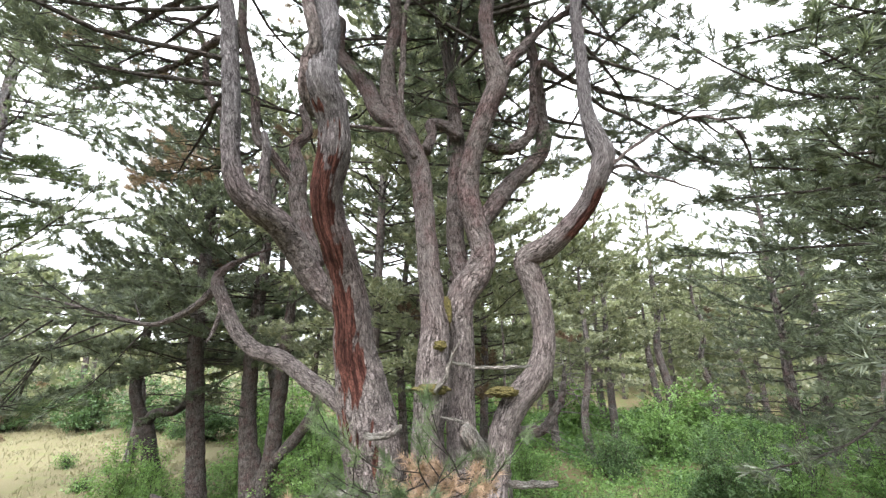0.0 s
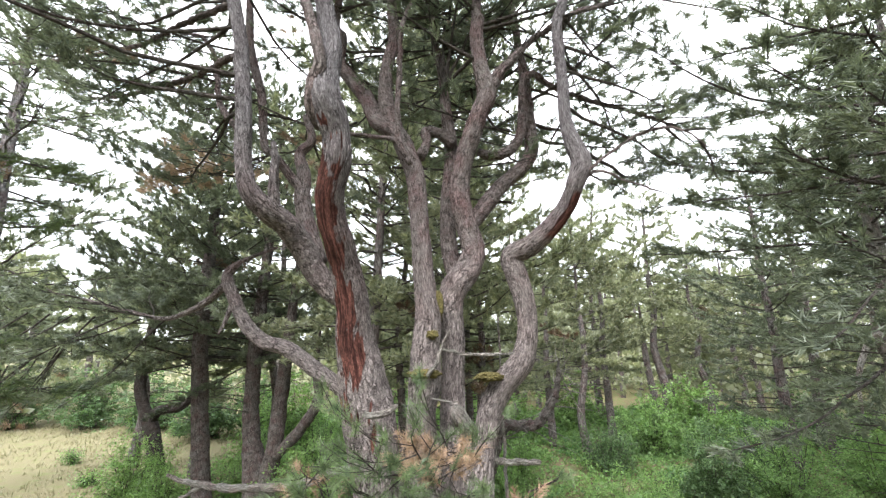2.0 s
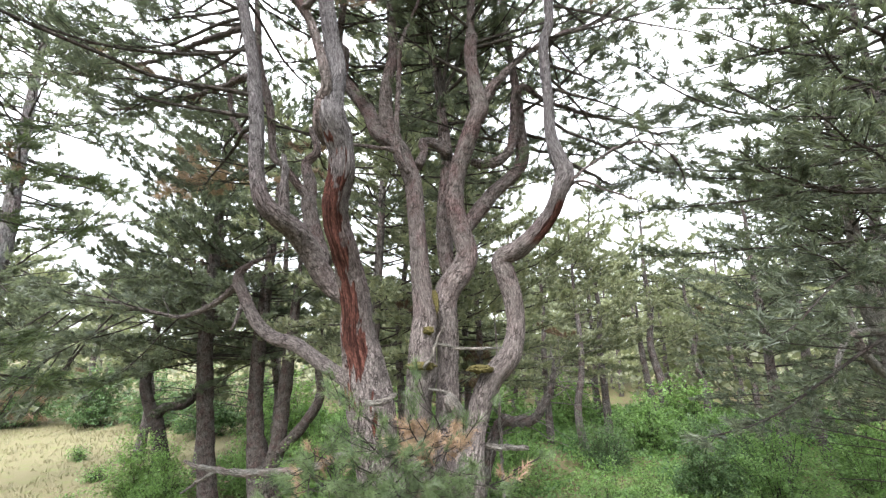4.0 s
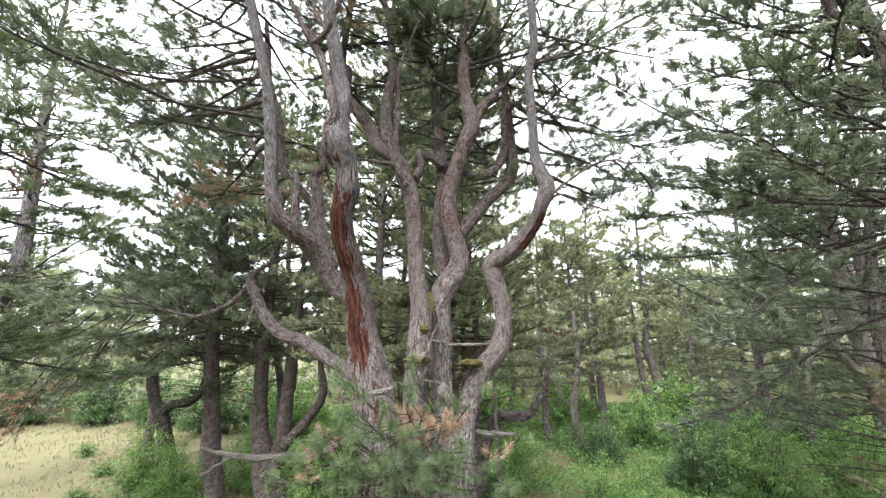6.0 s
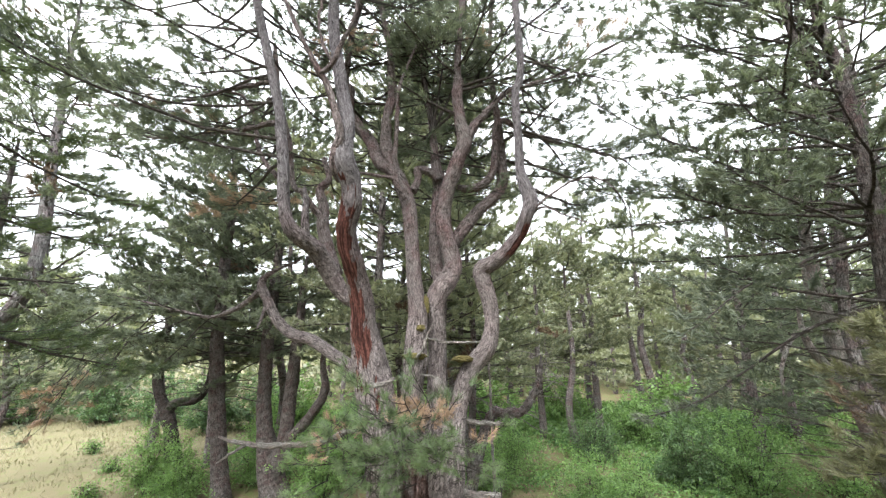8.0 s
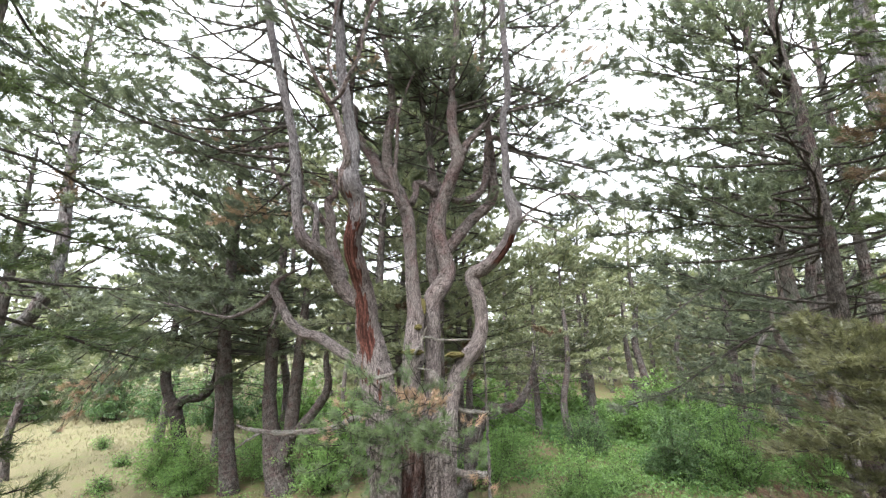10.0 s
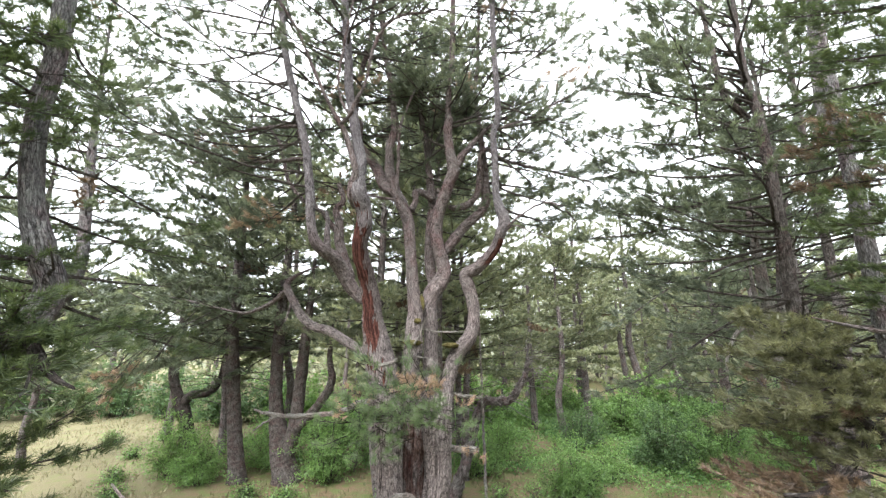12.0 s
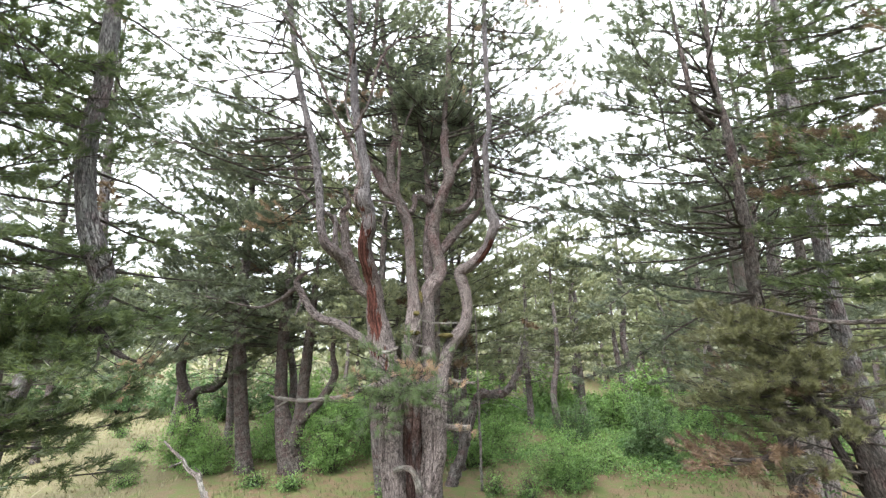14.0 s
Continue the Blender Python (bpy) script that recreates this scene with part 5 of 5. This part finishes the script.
# ---- shrubs and undergrowth ----
def shrub(label, x, y, width, height, count, leaf, material, seed, tint=0.5, group="shrubs under the pines"):
    """A bush of many thin stems whose twigs carry single leaves."""
    rng = np.random.default_rng(seed)
    count = int(count * 1.7)
    foot = Vector((x, y, rise(x, y)))
    bush = thing("shrub", foot, label, "shrub", group)
    g = Growth(seed)
    tips = []
    for i in range(int(18 + width * 13)):
        a, up = rng.uniform(0, 2 * np.pi), rng.uniform(0.12, 1.0)
        out = width * 0.5 * math.sqrt(max(0.05, 1 - 0.85 * up * up)) * math.sqrt(rng.random())
        end = np.array((math.cos(a) * out, math.sin(a) * out, height * up * rng.uniform(0.85, 1.12)))
        start = np.array((end[0] * 0.3, end[1] * 0.3, -0.05))
        pts = [start + (end - start) * u + rng.normal(0, 0.05, 3) * (0 < u) + np.array((0, 0, 0.10 * height * math.sin(u * 3))) for u in (0, 0.33, 0.67, 1.0)]
        g.twig(pts, 0.012, 0.003, 3)
        for u in np.arange(0.22, 1.0, 0.15):
            j = min(2, int(u * 3))
            q = pts[j] + (pts[j + 1] - pts[j]) * (u * 3 - j)
            e = q + rng.normal(0, 1, 3) * (0.24, 0.24, 0.10) * (0.6 + 0.25 * width)
            g.twig([q, e], 0.004, 0.002, 3)
            tips.append((q, e))
    t = rng.integers(0, len(tips), count)
    q, e = np.array([tips[k][0] for k in t]), np.array([tips[k][1] for k in t])
    p = q + (e - q) * rng.uniform(0.3, 1.15, (count, 1)) + rng.normal(0, 0.07, (count, 3))
    p[:, 2] = np.maximum(p[:, 2], 0.04)
    d = (e - q) + rng.normal(0, 0.25, (count, 3))
    d /= np.linalg.norm(d, axis=1, keepdims=True)
    nor = rng.normal(0, 0.6, (count, 3)) + (0, 0, 1)
    s = np.cross(d, nor)
    s /= np.maximum(np.linalg.norm(s, axis=1, keepdims=True), 1e-6)
    size = leaf * rng.uniform(0.6, 1.3, (count, 1))
    v = np.stack([p + s * size * 0.33, p + d * size - (0, 0, 0.1) * size, p - s * size * 0.33], 1).reshape(-1, 3)
    # leaf tint lightens with height in the bush
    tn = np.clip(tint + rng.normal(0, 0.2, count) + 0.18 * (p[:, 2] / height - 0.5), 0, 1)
    mesh_part("stalk_clump", g.wood_mesh("stalk_clump", (0, 0, 0)), TWIG, bush, "thin brown stems", "stuff")
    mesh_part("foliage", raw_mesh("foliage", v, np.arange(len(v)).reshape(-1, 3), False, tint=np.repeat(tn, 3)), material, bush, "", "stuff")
    return bush


BRIGHT = "bright green leafy shrub in the clearing"
DEEP = "dark green dense shrub under the pines"
PALE = "airy yellow-green young growth between the trunks"
for k, (x, y, w, h, n) in enumerate([(4.2, 10.9, 2.6, 1.8, 7600), (5.9, 12.6, 1.6, 1.3, 3400), (9.7, 12.6, 3.0, 2.4, 9000), (12.3, 12.4, 3.0, 2.3, 7000), (9.0, 19.0, 4.0, 2.6, 4600), (14.5, 14.5, 3.0, 2.2, 4600)]):
    shrub(BRIGHT, x, y, w, h, n, 0.058 if y < 14 else 0.10, LEAF, 200 + k, 0.52 + 0.12 * (k % 2))
for k, (x, y, w, h, n) in enumerate([(8.3, 13.7, 2.5, 2.4, 8600), (11.0, 15.5, 3.4, 2.6, 7000), (-12.8, 23.6, 4.6, 3.2, 5200), (-21.5, 26.6, 5.4, 3.8, 5600), (-26.5, 26.8, 5.6, 4.0, 5600), (-32.0, 27.4, 6.0, 4.4, 5200), (-17.2, 26.0, 5.4, 3.6, 5600), (-10.2, 24.5, 5.0, 3.2, 4600), (17.0, 20.0, 5.0, 3.0, 2600), (16.0, 15.0, 4.0, 2.8, 3000), (5.8, 3.0, 1.6, 2.3, 3600), (6.9, 2.9, 1.8, 2.7, 4200), (6.4, 2.3, 2.0, 2.4, 4200), (6.3, 17.0, 2.8, 2.0, 4400)]):
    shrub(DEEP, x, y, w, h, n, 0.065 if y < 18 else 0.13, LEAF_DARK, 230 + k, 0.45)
for k, (x, y, w, h, n) in enumerate([(1.5, 13.0, 2.4, 1.6, 4600), (2.5, 15.0, 2.4, 1.7, 4600), (-6.0, 14.0, 2.6, 2.2, 5600), (-9.2, 13.4, 2.7, 2.2, 7000), (-7.9, 12.3, 1.9, 1.5, 4600), (-3.6, 12.2, 1.9, 2.3, 5600), (-2.4, 14.5, 2.6, 2.4, 5600), (-4.4, 16.5, 3.6, 2.6, 5000), (-7.5, 21.5, 5.0, 3.4, 3600), (-1.5, 20.0, 5.0, 3.2, 3600), (2.5, 21.5, 5.0, 3.2, 3600), (7.0, 24.0, 5.0, 3.0, 3600), (12.5, 22.0, 5.0, 3.0, 3600)]):
    shrub(PALE, x, y, w, h, n, 0.062 if y < 18 else 0.15, LEAF, 260 + k, 0.66)
for k, (x, y, h) in enumerate([(-12.4, 15.6, 0.5), (-11.0, 12.8, 0.45), (-15.5, 18.5, 0.6), (-14.6, 24.0, 0.9), (-13.2, 26.5, 1.2), (-19.0, 27.0, 1.0), (-9.8, 11.2, 0.4), (-5.6, 10.8, 0.5), (-4.3, 10.4, 0.45), (1.9, 10.3, 0.6), (2.8, 9.9, 0.7), (-1.2, 9.8, 0.5)]):
    shrub("small green seedling bush in dry grass", x, y, 0.45 + 0.5 * h, h, 420, 0.07, LEAF, 300 + k, 0.45, "seedlings in the meadow")


def build_undergrowth():
    """The low thicket of herbs, brambles and seedlings that fills the ground between the bushes."""
    rng = np.random.default_rng(15)
    spots = []
    while len(spots) < 1400:
        x, y = rng.uniform(-10, 20), rng.uniform(10.5, 30)
        open_path = y < 13.3 + 0.9 * noise.noise(Vector((x * 0.4, 0, 7))) and x < 6
        meadow = x < -4.5 - 0.25 * (y - 11) and y < 22 and x < -8.6
        if open_path or meadow or noise.noise(Vector((x * 0.55, y * 0.55, 21))) < -0.22:
            continue
        spots.append((x, y))
    ps, hs = [], []
    for x, y in spots:
        h = 0.25 + 0.8 * max(0.0, 0.35 + noise.noise(Vector((x * 0.5, y * 0.5, 2)))) * rng.uniform(0.5, 1.2)
        n = 70
        p = np.column_stack([x + rng.normal(0, 0.32, n), y + rng.normal(0, 0.32, n), rng.beta(1.6, 1.3, n) * h])
        p[:, 2] += rise(x, y)
        ps.append(p), hs.append(np.full(n, noise.noise(Vector((x * 0.8, y * 0.8, 5)))))
    p, tone = np.vstack(ps), np.concatenate(hs)
    n = len(p)
    d = rng.normal(0, 1, (n, 3)) * (1, 1, 0.5) + (0, 0, 0.35)
    d /= np.linalg.norm(d, axis=1, keepdims=True)
    s = np.cross(d, rng.normal(0, 0.6, (n, 3)) + (0, 0, 1))
    s /= np.maximum(np.linalg.norm(s, axis=1, keepdims=True), 1e-6)
    size = (0.055 + 0.0045 * (p[:, 1:2] - 11)) * rng.uniform(0.7, 1.5, (n, 1))
    v = np.stack([p + s * size * 0.4, p + d * size * 1.2, p - s * size * 0.4], 1).reshape(-1, 3)
    tint = np.clip(0.38 + 0.75 * tone + rng.normal(0, 0.2, n), 0, 1)
    tagged(mesh_part("undergrowth", raw_mesh("undergrowth", v, np.arange(3 * n).reshape(-1, 3), False, tint=np.repeat(tint, 3)), LEAF, None, "low green thicket of herbs and seedlings", "stuff"), category="undergrowth")


build_undergrowth()


# ---- far woods that close the view ----
def build_woods():
    rng = np.random.default_rng(9)
    vs, ts, tv, tf, tb, off = [], [], [], [], [], 0
    for i in range(150):
        a = radians(rng.uniform(-82, 82))
        r = rng.uniform(34, 62)
        x, y, h = math.sin(a) * r, math.cos(a) * r, rng.uniform(0.72, 1.0) * (5.2 + 0.175 * r)
        path = np.array([(x, y, -0.2, 0.22), (x + rng.normal(0, 0.2), y, h * 0.5, 0.16), (x, y, h, 0.03)])
        v, _, b, q = tube_arrays(rounded(path, 1.0), 6)
        tv.append(v), tf.append(q + off), tb.append(b)
        off += len(v)
        n = 900
        f = rng.random(n) ** 0.9
        lay = np.clip(np.floor(f * 9) / 9 + rng.normal(0, 0.02, n), 0, 1)
        rad = (3.2 * (1 - lay ** 1.7) + 0.4) * np.sqrt(rng.random(n))
        th = rng.uniform(0, 2 * np.pi, n)
        p = np.column_stack([x + np.cos(th) * rad, y + np.sin(th) * rad, h * (0.08 + 0.92 * lay) + 0.12 * rad])
        d = np.column_stack([np.cos(th), np.sin(th), np.full(n, 0.7)]) + rng.normal(0, 0.5, (n, 3))
        d *= rng.uniform(0.30, 0.6, (n, 1)) / np.linalg.norm(d, axis=1, keepdims=True)
        s = np.cross(d, rng.normal(0, 1, (n, 3)))
        s *= 0.18 / np.maximum(np.linalg.norm(s, axis=1, keepdims=True), 1e-6)
        vs.append(np.stack([p + s, p + d, p - s], 1).reshape(-1, 3))
        ts.append(np.repeat(np.clip(0.55 + rng.normal(0, 0.12) + rng.normal(0, 0.15, n), 0, 1), 3))
    v = np.vstack(vs)
    woods = tagged(mesh_part("far_woods", raw_mesh("far_woods", v, np.arange(len(v)).reshape(-1, 3), False, tint=np.concatenate(ts)), NEEDLE_HAZED, None, "distant pale green pine woods, haze in their colour", "stuff"), category="woods")
    v = np.vstack(tv)
    mesh_part("far_trunk_mass", raw_mesh("far_trunk_mass", v, np.vstack(tf), True, bark=np.vstack(tb), strip=np.zeros(len(v))), BARK_FAR, woods, "", "stuff")


build_woods()

# ---- a dead sapling leaning over the path ----
def dead_sapling():
    foot = Vector((-0.75, -0.05, rise(-0.75, -0.05)))
    ob = thing("dead_sapling", foot, "pale bare dead sapling leaning over", "dead tree")
    stem = [(-0.75, -0.05, foot.z - 0.1, 0.035), (-0.95, 0.02, 1.2, 0.03), (-1.3, 0.15, 2.5, 0.026), (-1.57, 0.3, 3.08, 0.022), (-1.8, 0.42, 3.24, 0.016), (-2.06, 0.5, 3.42, 0.008)]
    mesh_part("stem", stem_mesh("stem", foot, stem, 9, 0.04, 0.003, 4.0, None, 0.02), DEAD, ob)
    for pts in ([(-1.62, 0.32, 3.1, 0.01), (-1.6, 0.3, 3.2, 0.007), (-1.63, 0.25, 3.27, 0.003)], [(-1.85, 0.43, 3.27, 0.008), (-1.93, 0.4, 3.24, 0.004)]):
        mesh_part("twig", stem_mesh("twig", foot, pts, 6, 0.03, 0.0, 2.0, None, 0.006), DEAD, ob)


dead_sapling()
